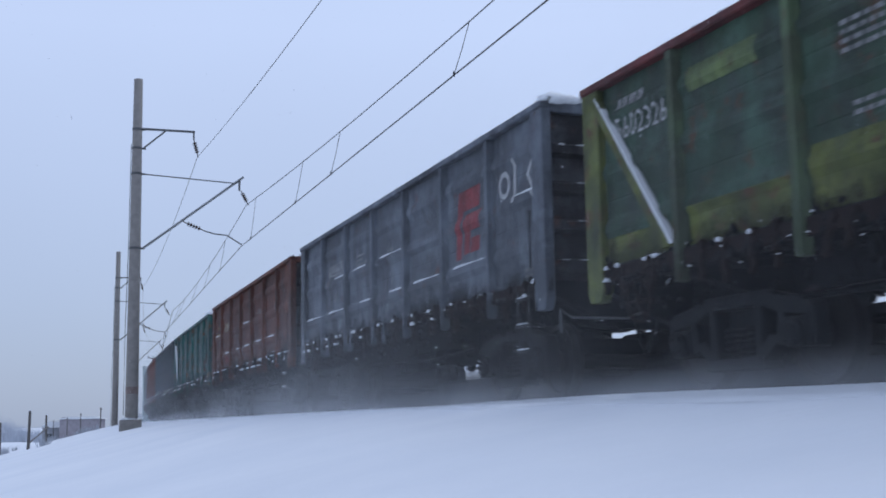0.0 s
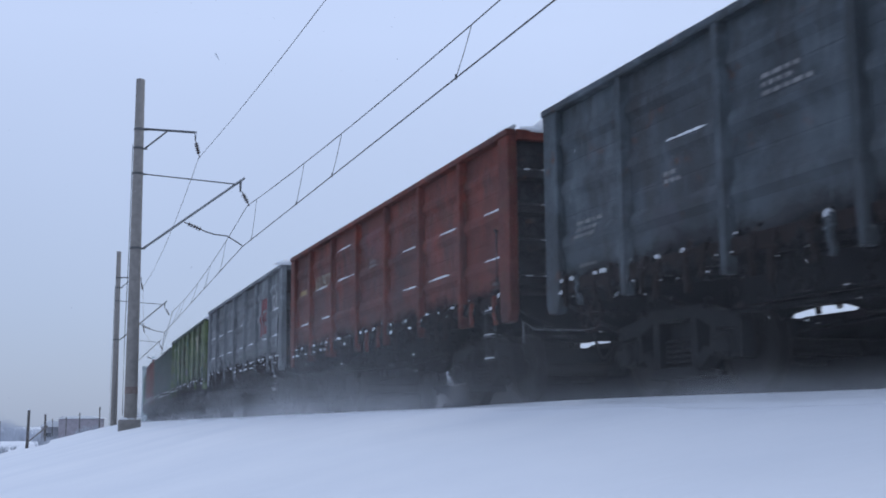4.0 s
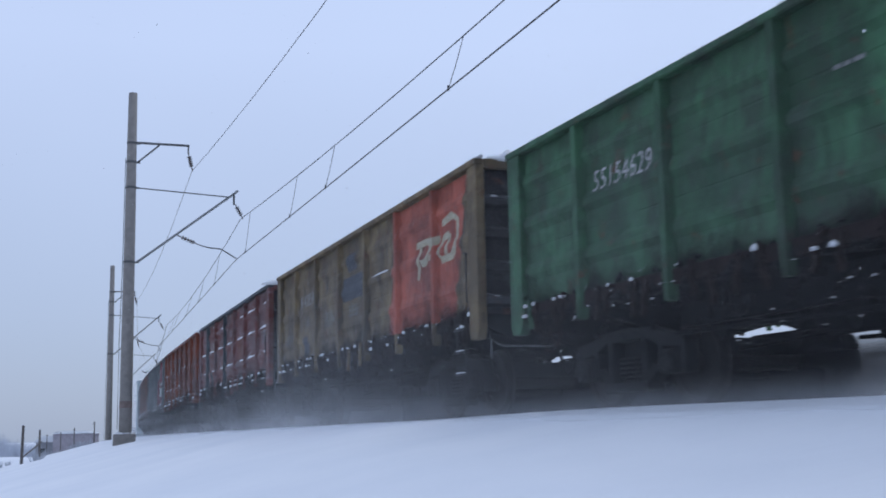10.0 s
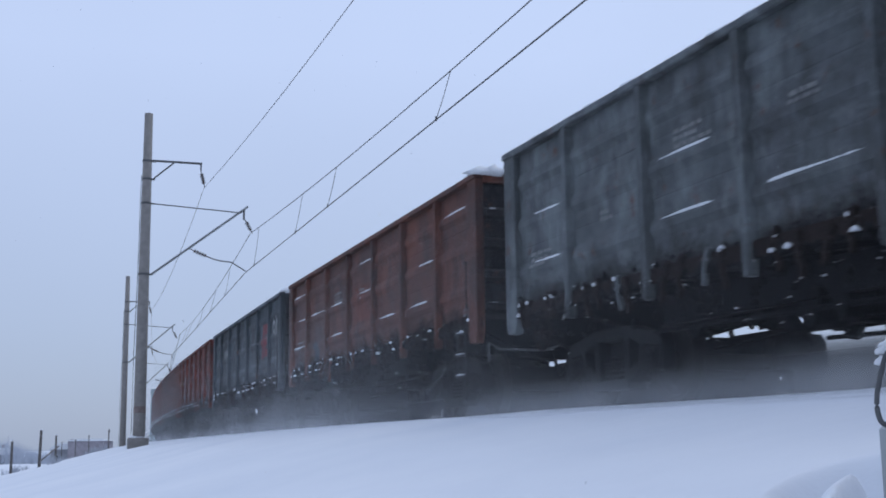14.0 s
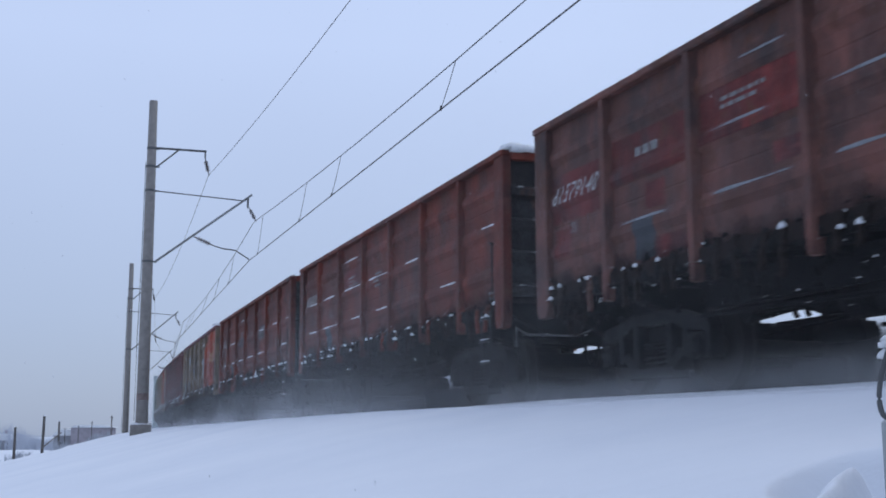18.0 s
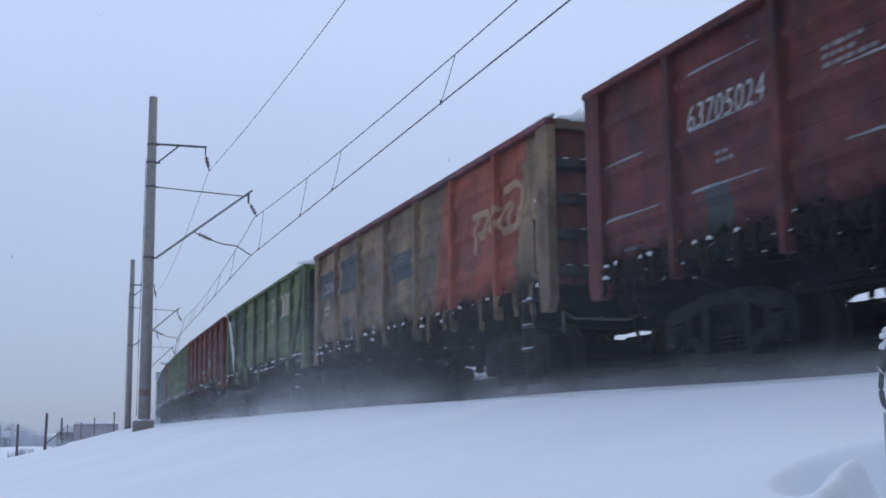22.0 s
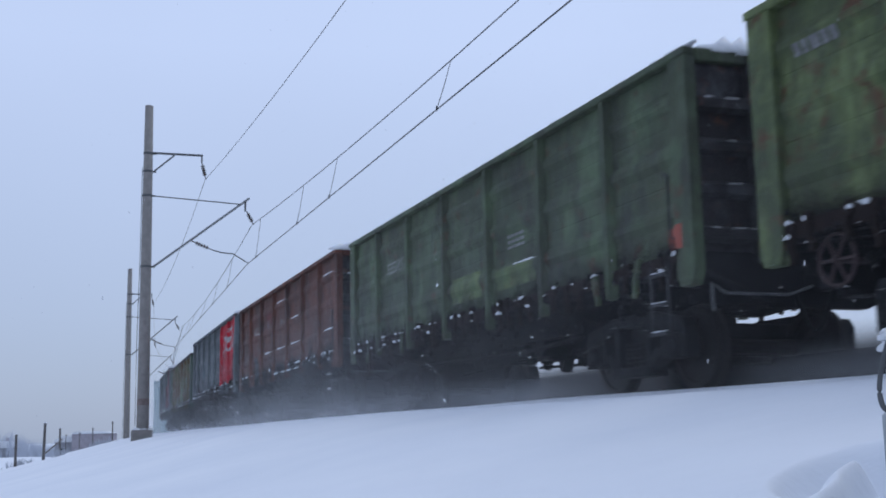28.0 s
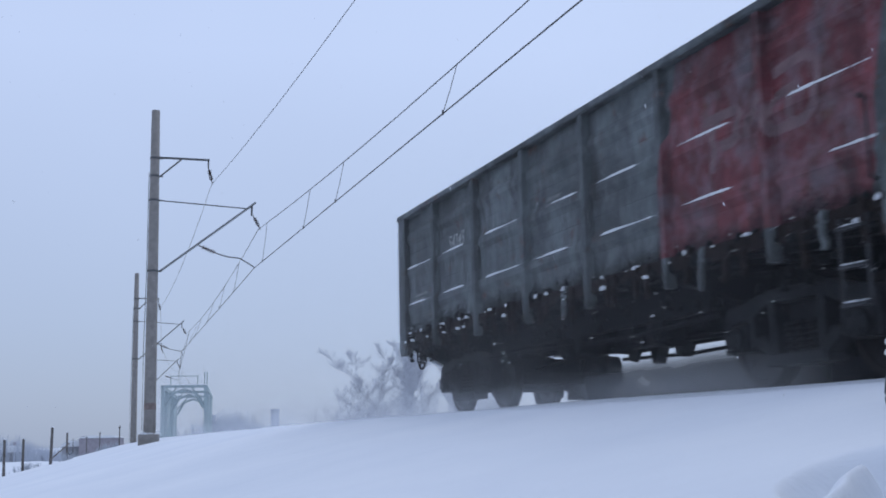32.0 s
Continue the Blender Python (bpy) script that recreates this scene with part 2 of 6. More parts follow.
P_TAN = paint("khaki_tan_paint", (0.245, 0.178, 0.118), (0.195, 0.150, 0.105), 0.2)
P_OGREEN = paint("olive_green_paint", (0.085, 0.125, 0.065), (0.085, 0.105, 0.06), 0.12)
P_DTAN = paint("brown_khaki_paint", (0.26, 0.180, 0.105), (0.20, 0.148, 0.10), 0.25, dirt=0.5)
P_CORAL = paint("coral_red_paint", (0.45, 0.112, 0.070), (0.37, 0.095, 0.062), 0.10, dirt=0.45)
P_OLDCORAL = paint("faded_coral_paint", (0.27, 0.095, 0.065), (0.20, 0.08, 0.06), 0.2)
P_SIGNAL = paint("signal_red_paint", (0.60, 0.012, 0.03), (0.48, 0.012, 0.026), 0.03)
P_WINE = paint("dull_wine_red_paint", (0.20, 0.048, 0.056), (0.16, 0.042, 0.05), 0.15, frost=0.28)
P_RUSTY = paint("rust_eaten_green_paint", (0.14, 0.19, 0.115), (0.20, 0.155, 0.05), 0.62, (0.095, 0.036, 0.012), frost=0.15, rust_scale=0.95, dirt=0.5)
P_PATCHGREEN = paint("dark_teal_patch_paint", (0.056, 0.105, 0.072), (0.05, 0.088, 0.052), 0.15)
P_OCHRE = paint("brown_ochre_paint", (0.215, 0.155, 0.08), (0.165, 0.12, 0.068), 0.22)

# ---- mesh helpers ----
def slab(bm, outline, x0, x1):
    """An outline in y and z, given thickness along x."""
    a = [bm.verts.new((x0, y, z)) for y, z in outline]
    b = [bm.verts.new((x1, y, z)) for y, z in outline]
    bm.faces.new(a[::-1])
    bm.faces.new(b)
    for i in range(len(a)):
        j = (i + 1) % len(a)
        bm.faces.new((a[i], a[j], b[j], b[i]))


def bm_box(bm, cx, cy, cz, sx, sy, sz, m=None):
    r = bmesh.ops.create_cube(bm, size=1.0, matrix=(m or Matrix()) @ Matrix.Translation((cx, cy, cz)) @ Matrix.Diagonal((sx, sy, sz, 1)))
    return r["verts"]


def bm_rod(bm, a, b, r0, r1=None, n=8):
    a, b = Vector(a), Vector(b)
    d = b - a
    m = Matrix.Translation((a + b) / 2) @ d.to_track_quat("Z", "Y").to_matrix().to_4x4()
    bmesh.ops.create_cone(bm, cap_ends=True, segments=n, radius1=r0, radius2=r0 if r1 is None else r1, depth=d.length, matrix=m)


def bm_pipe(bm, pts, r, n=6):
    """One joined tube through the points."""
    pts, prev = [Vector(p) for p in pts], None
    for i, p in enumerate(pts):
        q = (pts[min(i + 1, len(pts) - 1)] - pts[max(i - 1, 0)]).to_track_quat("Z", "Y")
        ring = [bm.verts.new(p + q @ Vector((r * math.cos(2 * math.pi * k / n), r * math.sin(2 * math.pi * k / n), 0))) for k in range(n)]
        if prev:
            for k in range(n):
                bm.faces.new((prev[k], prev[(k + 1) % n], ring[(k + 1) % n], ring[k]))
        else:
            bm.faces.new(ring[::-1])
        prev = ring
    bm.faces.new(prev)


def bm_prism(bm, pts, y0, y1):
    """A profile in x and z, pushed from y0 to y1."""
    lo = [bm.verts.new((x, y0, z)) for x, z in pts]
    hi = [bm.verts.new((x, y1, z)) for x, z in pts]
    bm.faces.new(lo)
    bm.faces.new(hi[::-1])
    for i in range(len(pts)):
        j = (i + 1) % len(pts)
        bm.faces.new((lo[j], lo[i], hi[i], hi[j]))


def bm_lathe(bm, prof, axis="Y", n=20, at=(0, 0, 0)):
    """Turns a profile of (radius, along) round an axis."""
    rings = []
    for r, h in prof:
        ring = []
        for i in range(n):
            a = 2 * math.pi * i / n
            c, s = r * math.cos(a), r * math.sin(a)
            p = (c, h, s) if axis == "Y" else (c, s, h) if axis == "Z" else (h, c, s)
            ring.append(bm.verts.new(Vector(p) + Vector(at)))
        rings.append(ring)
    for k in range(len(rings) - 1):
        for i in range(n):
            j = (i + 1) % n
            bm.faces.new((rings[k][i], rings[k][j], rings[k + 1][j], rings[k + 1][i]))
    bm.faces.new(rings[0][::-1])
    bm.faces.new(rings[-1])


def bm_blob(bm, c, sx, sy, sz, rnd, sub=1):
    r = bmesh.ops.create_icosphere(bm, subdivisions=sub, radius=1.0)
    for v in r["verts"]:
        k = 1 + rnd.uniform(-0.32, 0.32)
        z = v.co.z if v.co.z > -0.25 else -0.25
        v.co = Vector((c[0] + v.co.x * sx * k, c[1] + v.co.y * sy * k, c[2] + z * sz * k))


def mesh_of(name, bm, bevel=0.0, smooth=False):
    if bevel:
        bmesh.ops.bevel(bm, geom=list(bm.edges), offset=bevel, segments=1, affect="EDGES", clamp_overlap=True)
    bmesh.ops.recalc_face_normals(bm, faces=bm.faces)
    me = bpy.data.meshes.new(name)
    bm.to_mesh(me)
    bm.free()
    if smooth:
        for p in me.polygons:
            p.use_smooth = True
    return me


def hung(name, me, mat, parent, m=None, label=""):
    """A part: its own object on a mesh that may be shared, with its own material."""
    ob = new(name, me)
    if not me.materials:
        me.materials.append(mat)
    ob.material_slots[0].link = "OBJECT"
    ob.material_slots[0].material = mat
    ob.parent = parent
    if m is not None:
        ob.matrix_basis = m
    if label:
        tagged(ob, label)
    return ob


def part(name, bm, mat, parent, label="", bevel=0.0, smooth=False, m=None):
    return hung(name, mesh_of(name, bm, bevel, smooth), mat, parent, m, label)


def thing(name, m, label, category, group="", kind=""):
    ob = new(name)
    ob.empty_display_size = 0.3
    ob.matrix_basis = m
    return tagged(ob, label, category, group, kind)


# ---- snow ground ----
def ramp(x, a, b):
    k = np.clip((x - a) / (b - a), 0, 1)
    return k * k * (3 - 2 * k)


def soft_noise(x, y, step, seed):
    """Smooth value noise on a grid of that step."""
    rng = np.random.RandomState(seed)
    tab = rng.uniform(-1, 1, (257, 257))
    u, v = x / step, y / step
    i, j = np.floor(u).astype(int), np.floor(v).astype(int)
    fu, fv = u - i, v - j
    fu, fv = fu * fu * (3 - 2 * fu), fv * fv * (3 - 2 * fv)
    a, b = tab[i % 257, j % 257], tab[(i + 1) % 257, j % 257]
    c, d = tab[i % 257, (j + 1) % 257], tab[(i + 1) % 257, (j + 1) % 257]
    return (a * (1 - fu) + b * fu) * (1 - fv) + (c * (1 - fu) + d * fu) * fv


def ground_height(x, y):
    vx, vy = CX - x, CY - y
    e = np.hypot(vx, vy) - R_TRACK
    s = (TH0 - np.arctan2(vy, vx)) * R_TRACK
    lip = 0.28 * np.logaddexp(0, (e - 2.55) / 0.28)      # rounded shoulder
    left = np.clip(e - 2.55, 0, None)
    right = np.clip(-e - 2.6, 0, None)
    fall_l = 0.20 * np.minimum(lip, 2.0) + 0.25 * np.clip(left - 2.0, 0, 12.0)
    fall_r = 0.22 * np.minimum(right, 6.0)
    z = -0.045 - fall_l - fall_r
    z = z - 0.048 * (1 - ramp(s, 8.0, 18.0)) * ramp(s, -30, -10)
    z = z + 0.085 * (1 - ramp(s, 12.0, 24.0)) * ramp(s, -30, -10) * np.exp(-((e - 1.08) / 0.22) ** 2)      # snow heaped beside the rail
    bed = 1 - ramp(np.abs(e), 2.2, 3.2)
    z = z + (0.04 * soft_noise(s, e, 6.0, 3) + 0.02 * soft_noise(s, e * 2.2, 2.3, 4)) * (1 - 0.8 * bed)
    z = z + (0.30 * soft_noise(x, y, 11.0, 5) + 0.10 * soft_noise(x, y, 3.5, 6)) * ramp(e, 13, 19)
    z = z + (0.5 * soft_noise(x, y, 45.0, 7)) * (ramp(e, 18, 45) + ramp(-e, 18, 45))
    # wind-cut hollow beside the cabinet with sharp snow tongue, shaped to the camera's view
    q = np.hypot((x - 1.72) / 0.44, (y - 4.50) / np.where(y > 4.50, 0.62, 1.9)) + 0.05 * soft_noise(x, y, 0.3, 8)
    u, v = (x - 1.33) * 0.786 - (y - 4.24) * 0.62, (x - 1.33) * 0.62 + (y - 4.24) * 0.786
    u = u + 0.025 * soft_noise(v, v * 0, 0.25, 9)
    tongue = ramp(u, -0.30, -0.05) * (1 - ramp(u, -0.05, 0.05)) * (1 - ramp(v, 0.60, 0.80))
    z = z - 0.24 * (1 - ramp(q, 0.66, 1.02)) * ramp(y, 3.5, 4.3) * (1 - tongue)
    return z


def height_at(x, y):
    return float(ground_height(np.array([float(x)]), np.array([float(y)]))[0])


def build_ground():
    fine = np.radians(np.arange(-27, 27.01, 0.22))
    wide = np.radians(np.concatenate([np.arange(-180, -27, 3.0), np.arange(30, 178, 3.0)]))
    phi = np.sort(np.concatenate([fine, wide]))
    r = [0.25]
    while r[-1] < 4500:
        r.append(r[-1] * (1.004 if 3.9 < r[-1] < 5.8 else 1.011 if r[-1] < 60 else 1.04))
    r = np.array(r)
    X = np.outer(r, np.sin(phi))
    Y = np.outer(r, np.cos(phi))
    Z = ground_height(X, Y)
    nr, na = X.shape
    verts = np.stack([X, Y, Z], -1).reshape(-1, 3)
    i, j = np.meshgrid(np.arange(nr - 1), np.arange(na), indexing="ij")
    j2 = (j + 1) % na
    faces = np.stack([i * na + j, (i + 1) * na + j, (i + 1) * na + j2, i * na + j2], -1).reshape(-1, 4)[:, ::-1]
    me = bpy.data.meshes.new("ground")
    hub = len(verts)
    verts = np.vstack([verts, [[0, 0, height_at(0, 0)]]])
    tris = [(hub, (k + 1) % na, k) for k in range(na)]
    me.from_pydata(verts.tolist(), [], faces.tolist() + tris)
    me.materials.append(M_SNOW)
    me.polygons.foreach_set("use_smooth", [True] * len(me.polygons))
    me.update()
    tagged(new("ground", me), "wind-smoothed deep snow over railway embankment and plain", "snow", kind="structure")


build_ground()


def build_rails():
    for e0 in (0.76, -0.76):
        bm = bmesh.new()
        prof = [(-0.037, 0.0), (0.037, 0.0), (0.037, -0.035), (0.01, -0.055), (0.01, -0.13), (0.07, -0.16), (-0.07, -0.16), (-0.01, -0.13), (-0.01, -0.055), (-0.037, -0.035)]
        prev = None
        for s in range(-470, 521, 5):
            ring = []
            for de, z in prof:
                x, y, _ = on_track(s, e0 + de)
                ring.append(bm.verts.new((x, y, z)))
            if prev:
                for k in range(len(prof)):
                    bm.faces.new((prev[k], prev[(k + 1) % len(prof)], ring[(k + 1) % len(prof)], ring[k]))
            prev = ring
        me = mesh_of("rail", bm)
        me.materials.append(M_RAIL)
        tagged(new("rail", me), "worn steel rail half buried in drifted snow", "rail", group="running rails", kind="structure")


build_rails()

# ---- open-top freight wagons ----
LB, HW, ZT, ZF = 6.435, 1.55, 3.53, 1.38     # half body length, half width, rim height, side-wall foot
BAY = 2 * LB / 7
RIBS = (0.215, 0.525, 0.81)      # heights of the pressed ribs, as shares of the side sheet
RIB_FOOT, RIB_CREST, RIB_OUT = 0.12, 0.035, 0.042      # half heights of a rib at the sheet and at its crest, how far it stands out


def wagon_meshes():
    k = {}
    # side sheet with two pressed ribs, 1 bay wide, outside face at y = 0
    bm = bmesh.new()
    w, h = BAY - 0.02, ZT - 0.08 - ZF
    prof = [(0.0, -0.105)]
    for zc in RIBS:
        z = h * zc
        prof += [(z - RIB_FOOT, -0.105), (z - RIB_CREST, -0.105 + RIB_OUT), (z + RIB_CREST, -0.105 + RIB_OUT), (z + RIB_FOOT, -0.105)]
        if zc < 0.7:      # weld seam between two sheets
            prof += [(z + 0.30, -0.105), (z + 0.308, -0.110), (z + 0.322, -0.110), (z + 0.33, -0.105)]
    prof += [(h, -0.105)]
    ring = [(p[1], p[0]) for p in prof]
    out = [[bm.verts.new((x, y, z)) for y, z in ring] for x in (-w / 2, w / 2)]
    inn = [[bm.verts.new((x, -0.14, z)) for z in (0.0, h)] for x in (-w / 2, w / 2)]
    for a in range(len(ring) - 1):
        bm.faces.new((out[0][a], out[1][a], out[1][a + 1], out[0][a + 1]))
    bm.faces.new((inn[0][0], inn[0][1], inn[1][1], inn[1][0]))
    bm.faces.new((out[0][0], inn[0][0], inn[1][0], out[1][0]))
    bm.faces.new((out[0][-1], out[1][-1], inn[1][1], inn[0][1]))
    k["panel"] = mesh_of("panel", bm)
    # snow lying on a rib, three kinds
    for n in range(3):
        bm = bmesh.new()
        rnd = random.Random(30 + n)
        a, b = ((-0.66, 0.64), (-0.35, 0.66), (-0.64, 0.12))[n]
        x, pts, tilt = a, [], RIB_OUT / (RIB_FOOT - RIB_CREST)
        while x <= b:
            edge = max(0.05, min(1.0, (x - a) / 0.12, (b - x) / 0.08))
            pts.append((x, edge * (0.70 + 0.35 * math.sin(x * 4 + 2 * n) + rnd.uniform(-0.25, 0.25)), (0.013 + 0.007 * math.sin(x * 5 + n) + rnd.uniform(-0.005, 0.005)) * edge))
            x += 0.04
        lo = [bm.verts.new((x, -0.084 + tilt * 0.017 * w_, -0.017 * w_)) for x, w_, _ in pts]
        mid_ = [bm.verts.new((x, -0.082 + 0.8 * t, 0.4 * t)) for x, w_, t in pts]
        hi = [bm.verts.new((x, -0.084 - tilt * (0.016 * w_), 0.016 * w_ + t)) for x, w_, t in pts]
        for i in range(len(pts) - 1):
            bm.faces.new((lo[i], lo[i + 1], mid_[i + 1], mid_[i]))
            bm.faces.new((mid_[i], mid_[i + 1], hi[i + 1], hi[i]))
        bm.faces.new((lo[0], mid_[0], hi[0]))
        bm.faces.new((lo[-1], hi[-1], mid_[-1]))
        k["streak%d" % n] = mesh_of("snow_streak", bm, smooth=True)
    # hat-section post, face at y = 0, running below the side wall
    bm = bmesh.new()
    zt, zb = ZT - 0.085, 1.07
    for (z, wo, wi) in ((zt, 0.085, 0.05),):
        lo = [(-wo, -0.104), (-wi, -0.005), (wi, -0.005), (wo, -0.104), (wi * 0.9, -0.12), (-wi * 0.9, -0.12)]
        b_ = [bm.verts.new((x * 0.85, y, zb)) for x, y in lo]
        t_ = [bm.verts.new((x, y, z)) for x, y in lo]
        m_ = [bm.verts.new((x, y, 1.40)) for x, y in lo]
        for A, B in ((b_, m_), (m_, t_)):
            for i in range(6):
                j = (i + 1) % 6
                bm.faces.new((A[i], A[j], B[j], B[i]))
        bm.faces.new(b_[::-1])
        bm.faces.new(t_)
    k["post"] = mesh_of("post", bm)
    # corner post
    bm = bmesh.new()
    bm_prism(bm, [(-0.17, 1.16), (-0.10, 1.02), (0.12, 1.02), (0.17, 1.12), (0.17, ZT - 0.085), (-0.17, ZT - 0.085)], -0.14, -0.012)
    k["corner"] = mesh_of("corner_post", bm, 0.008)
    # top rim
    bm = bmesh.new()
    bm_prism(bm, [(-LB - 0.02, ZT - 0.09), (LB + 0.02, ZT - 0.09), (LB + 0.02, ZT), (-LB - 0.02, ZT)], -0.13, 0.01)
    k["rim"] = mesh_of("top_rim", bm, 0.015)
    bm = bmesh.new()
    bm_box(bm, 0, 0, ZT - 0.07, 0.13, 2 * HW - 0.28, 0.14)
    k["end_rim"] = mesh_of("end_rim", bm, 0.012)
    # bottom side angle
    bm = bmesh.new()
    bm_prism(bm, [(-LB, ZF - 0.15), (LB, ZF - 0.15), (LB, ZF + 0.015), (-LB, ZF + 0.015)], -0.12, -0.05)
    k["sill"] = mesh_of("side_sill", bm, 0.006)
    # end wall with four shelves and two uprights, outside at x = 0 facing -x
    bm = bmesh.new()
    bm_box(bm, 0.10, 0, (ZT + 1.2) / 2, 0.05, 2 * HW - 0.24, ZT - 1.2 - 0.1)
    k["end"] = mesh_of("end_wall", bm)
    bm = bmesh.new()
    bm_prism(bm, [(0.073, -0.09), (-0.02, -0.05), (-0.02, 0.05), (0.073, 0.09)], -HW + 0.14, HW - 0.14)
    k["end_rib"] = mesh_of("end_rib", bm)
    bm = bmesh.new()
    bm_box(bm, 0.02, 0, (ZT + 1.2) / 2, 0.10, 0.15, ZT - 1.2 - 0.12)
    k["end_stay"] = mesh_of("end_stay", bm)
    bm = bmesh.new()
    rnd = random.Random(5)
    for z in (1.55, 2.02, 2.48, 2.94):
        for y in np.arange(-1.25, 1.26, 0.25):
            if rnd.random() < 0.55:
                bm_blob(bm, (0.03, y, z + 0.06), 0.05, rnd.uniform(0.06, 0.15), rnd.uniform(0.006, 0.02), rnd)
    k["end_snow"] = mesh_of("shelf_snow", bm, smooth=True)
    # end sill
    bm = bmesh.new()
    slab(bm, [(-HW + 0.12, 1.20), (-0.55, 0.80), (0.55, 0.80), (HW - 0.12, 1.20), (HW - 0.12, 1.36), (-HW + 0.12, 1.36)], 0.02, 0.16)
    k["end_sill"] = mesh_of("end_sill", bm)
    # snow plastered on the tail of the train
    bm = bmesh.new()
    slab(bm, [(-HW + 0.13, 1.16), (-0.6, 0.77), (0.6, 0.77), (HW - 0.13, 1.16), (HW - 0.03, 1.45), (HW - 0.03, ZT - 0.2), (-HW + 0.03, ZT - 0.2), (-HW + 0.03, 1.45)], -0.11, 0.03)
    k["tail_snow"] = mesh_of("tail_snow", bm)
    # centre sill
    bm = bmesh.new()
    bm_prism(bm, [(-LB, 1.0), (-2.9, 0.90), (-2.4, 0.74), (2.4, 0.74), (2.9, 0.90), (LB, 1.0), (LB, 1.30), (-LB, 1.30)], -0.26, 0.26)
    k["centre"] = mesh_of("centre_sill", bm, 0.01)
    # cross beam
    bm = bmesh.new()
    pts = [(-HW + 0.14, 1.14), (-0.5, 0.9), (0.5, 0.9), (HW - 0.14, 1.14), (HW - 0.14, 1.37), (-HW + 0.14, 1.37)]
    bm_prism(bm, pts, -0.09, 0.09)
    bmesh.ops.rotate(bm, verts=bm.verts, matrix=Matrix.Rotation(radians(90), 3, "Z"))
    k["beam"] = mesh_of("cross_beam", bm)
    # floor hatch, hinged at the middle
    bm = bmesh.new()
    a = BAY / 2 - 0.11
    bm_prism(bm, [(-a, 0.03), (a, 0.03), (a, -0.09), (a - 0.1, -0.09), (a - 0.16, -0.02), (0.1, -0.02), (0.06, -0.07), (-0.06, -0.07), (-0.1, -0.02), (-a + 0.16, -0.02), (-a + 0.1, -0.09), (-a, -0.09)], -0.58, 0.58)
    k["hatch"] = mesh_of("floor_hatch", bm)
    # soot and ice caked along the foot of a side wall, ragged at its upper edge; specks of snow in the running gear
    for n in range(2):
        bm = bmesh.new()
        rnd = random.Random(80 + n)
        for i in range(330):
            x = rnd.uniform(-LB + 0.1, LB - 0.1)
            up = rnd.random() ** 3.2
            r = rnd.uniform(0.02, 0.055) * (1.2 - 0.7 * up)
            bm_blob(bm, (x, -0.075 + rnd.uniform(-0.03, 0.03), ZF - 0.16 + 0.27 * up), r * rnd.uniform(0.7, 2.0), r * 0.6, r * rnd.uniform(0.7, 2.2), rnd)
        for i in range(120):
            x = rnd.uniform(-LB + 0.2, LB - 0.2)
            z = ZF - rnd.uniform(0.15, 0.55)
            r = rnd.uniform(0.02, 0.06)
            bm_blob(bm, (x, rnd.uniform(-0.35, -0.08), z), r * rnd.uniform(0.6, 1.4), r, r * rnd.uniform(0.8, 2.4), rnd)
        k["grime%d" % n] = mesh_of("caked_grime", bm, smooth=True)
        bm = bmesh.new()
        for i in range(110):
            x = rnd.uniform(-LB, LB)
            r = rnd.uniform(0.004, 0.013) * (1.6 if rnd.random() < 0.12 else 1)
            z = ZF - rnd.uniform(-0.12, 0.85) if abs(x) < 2.8 or rnd.random() < 0.5 else ZF - rnd.uniform(-0.1, 0.3)
            bm_blob(bm, (x, rnd.uniform(-0.4, -0.02) if z < 1.2 else -0.03, z), r * 1.5, r, r, rnd)
        k["specks%d" % n] = mesh_of("snow_specks", bm)
    # latch: bracket, hook and pin
    bm = bmesh.new()
    bm_box(bm, 0, -0.02, -0.05, 0.10, 0.07, 0.16)
    bm_prism(bm, [(-0.045, -0.10), (0.03, -0.12), (0.05, -0.20), (0.02, -0.31), (0.055, -0.36), (-0.01, -0.38), (-0.05, -0.30), (-0.015, -0.21)], -0.03, 0.03)
    bm_rod(bm, (-0.10, 0.0, -0.08), (0.10, 0.0, -0.08), 0.022, n=6)
    bm_prism(bm, [(-0.10, 0.03), (-0.05, 0.06), (-0.03, -0.03), (-0.08, -0.04)], -0.04, 0.03)
    k["latch"] = mesh_of("hatch_latch", bm)
    # caps of snow on the latches of one side, two kinds
    for n in range(2):
        bm = bmesh.new()
        rnd = random.Random(50 + n)
        for x in latch_places():
            if rnd.random() < 0.7:
                s_ = rnd.uniform(0.4, 0.85)
                bm_blob(bm, (x + rnd.uniform(-0.03, 0.03), 0.0, 0.035), 0.052 * s_, 0.045 * s_, 0.062 * s_, rnd)
            if rnd.random() < 0.4:
                s_ = rnd.uniform(0.5, 1.0)
                bm_blob(bm, (x + rnd.uniform(-0.1, 0.1), 0.01, -0.10), 0.05 * s_, 0.05 * s_, 0.045 * s_, rnd)
            if rnd.random() < 0.15:
                bm_blob(bm, (x + rnd.uniform(-0.2, 0.2), -0.02, 0.05), 0.075, 0.04, 0.03, rnd)
        k["caps%d" % n] = mesh_of("latch_snow", bm, smooth=True)
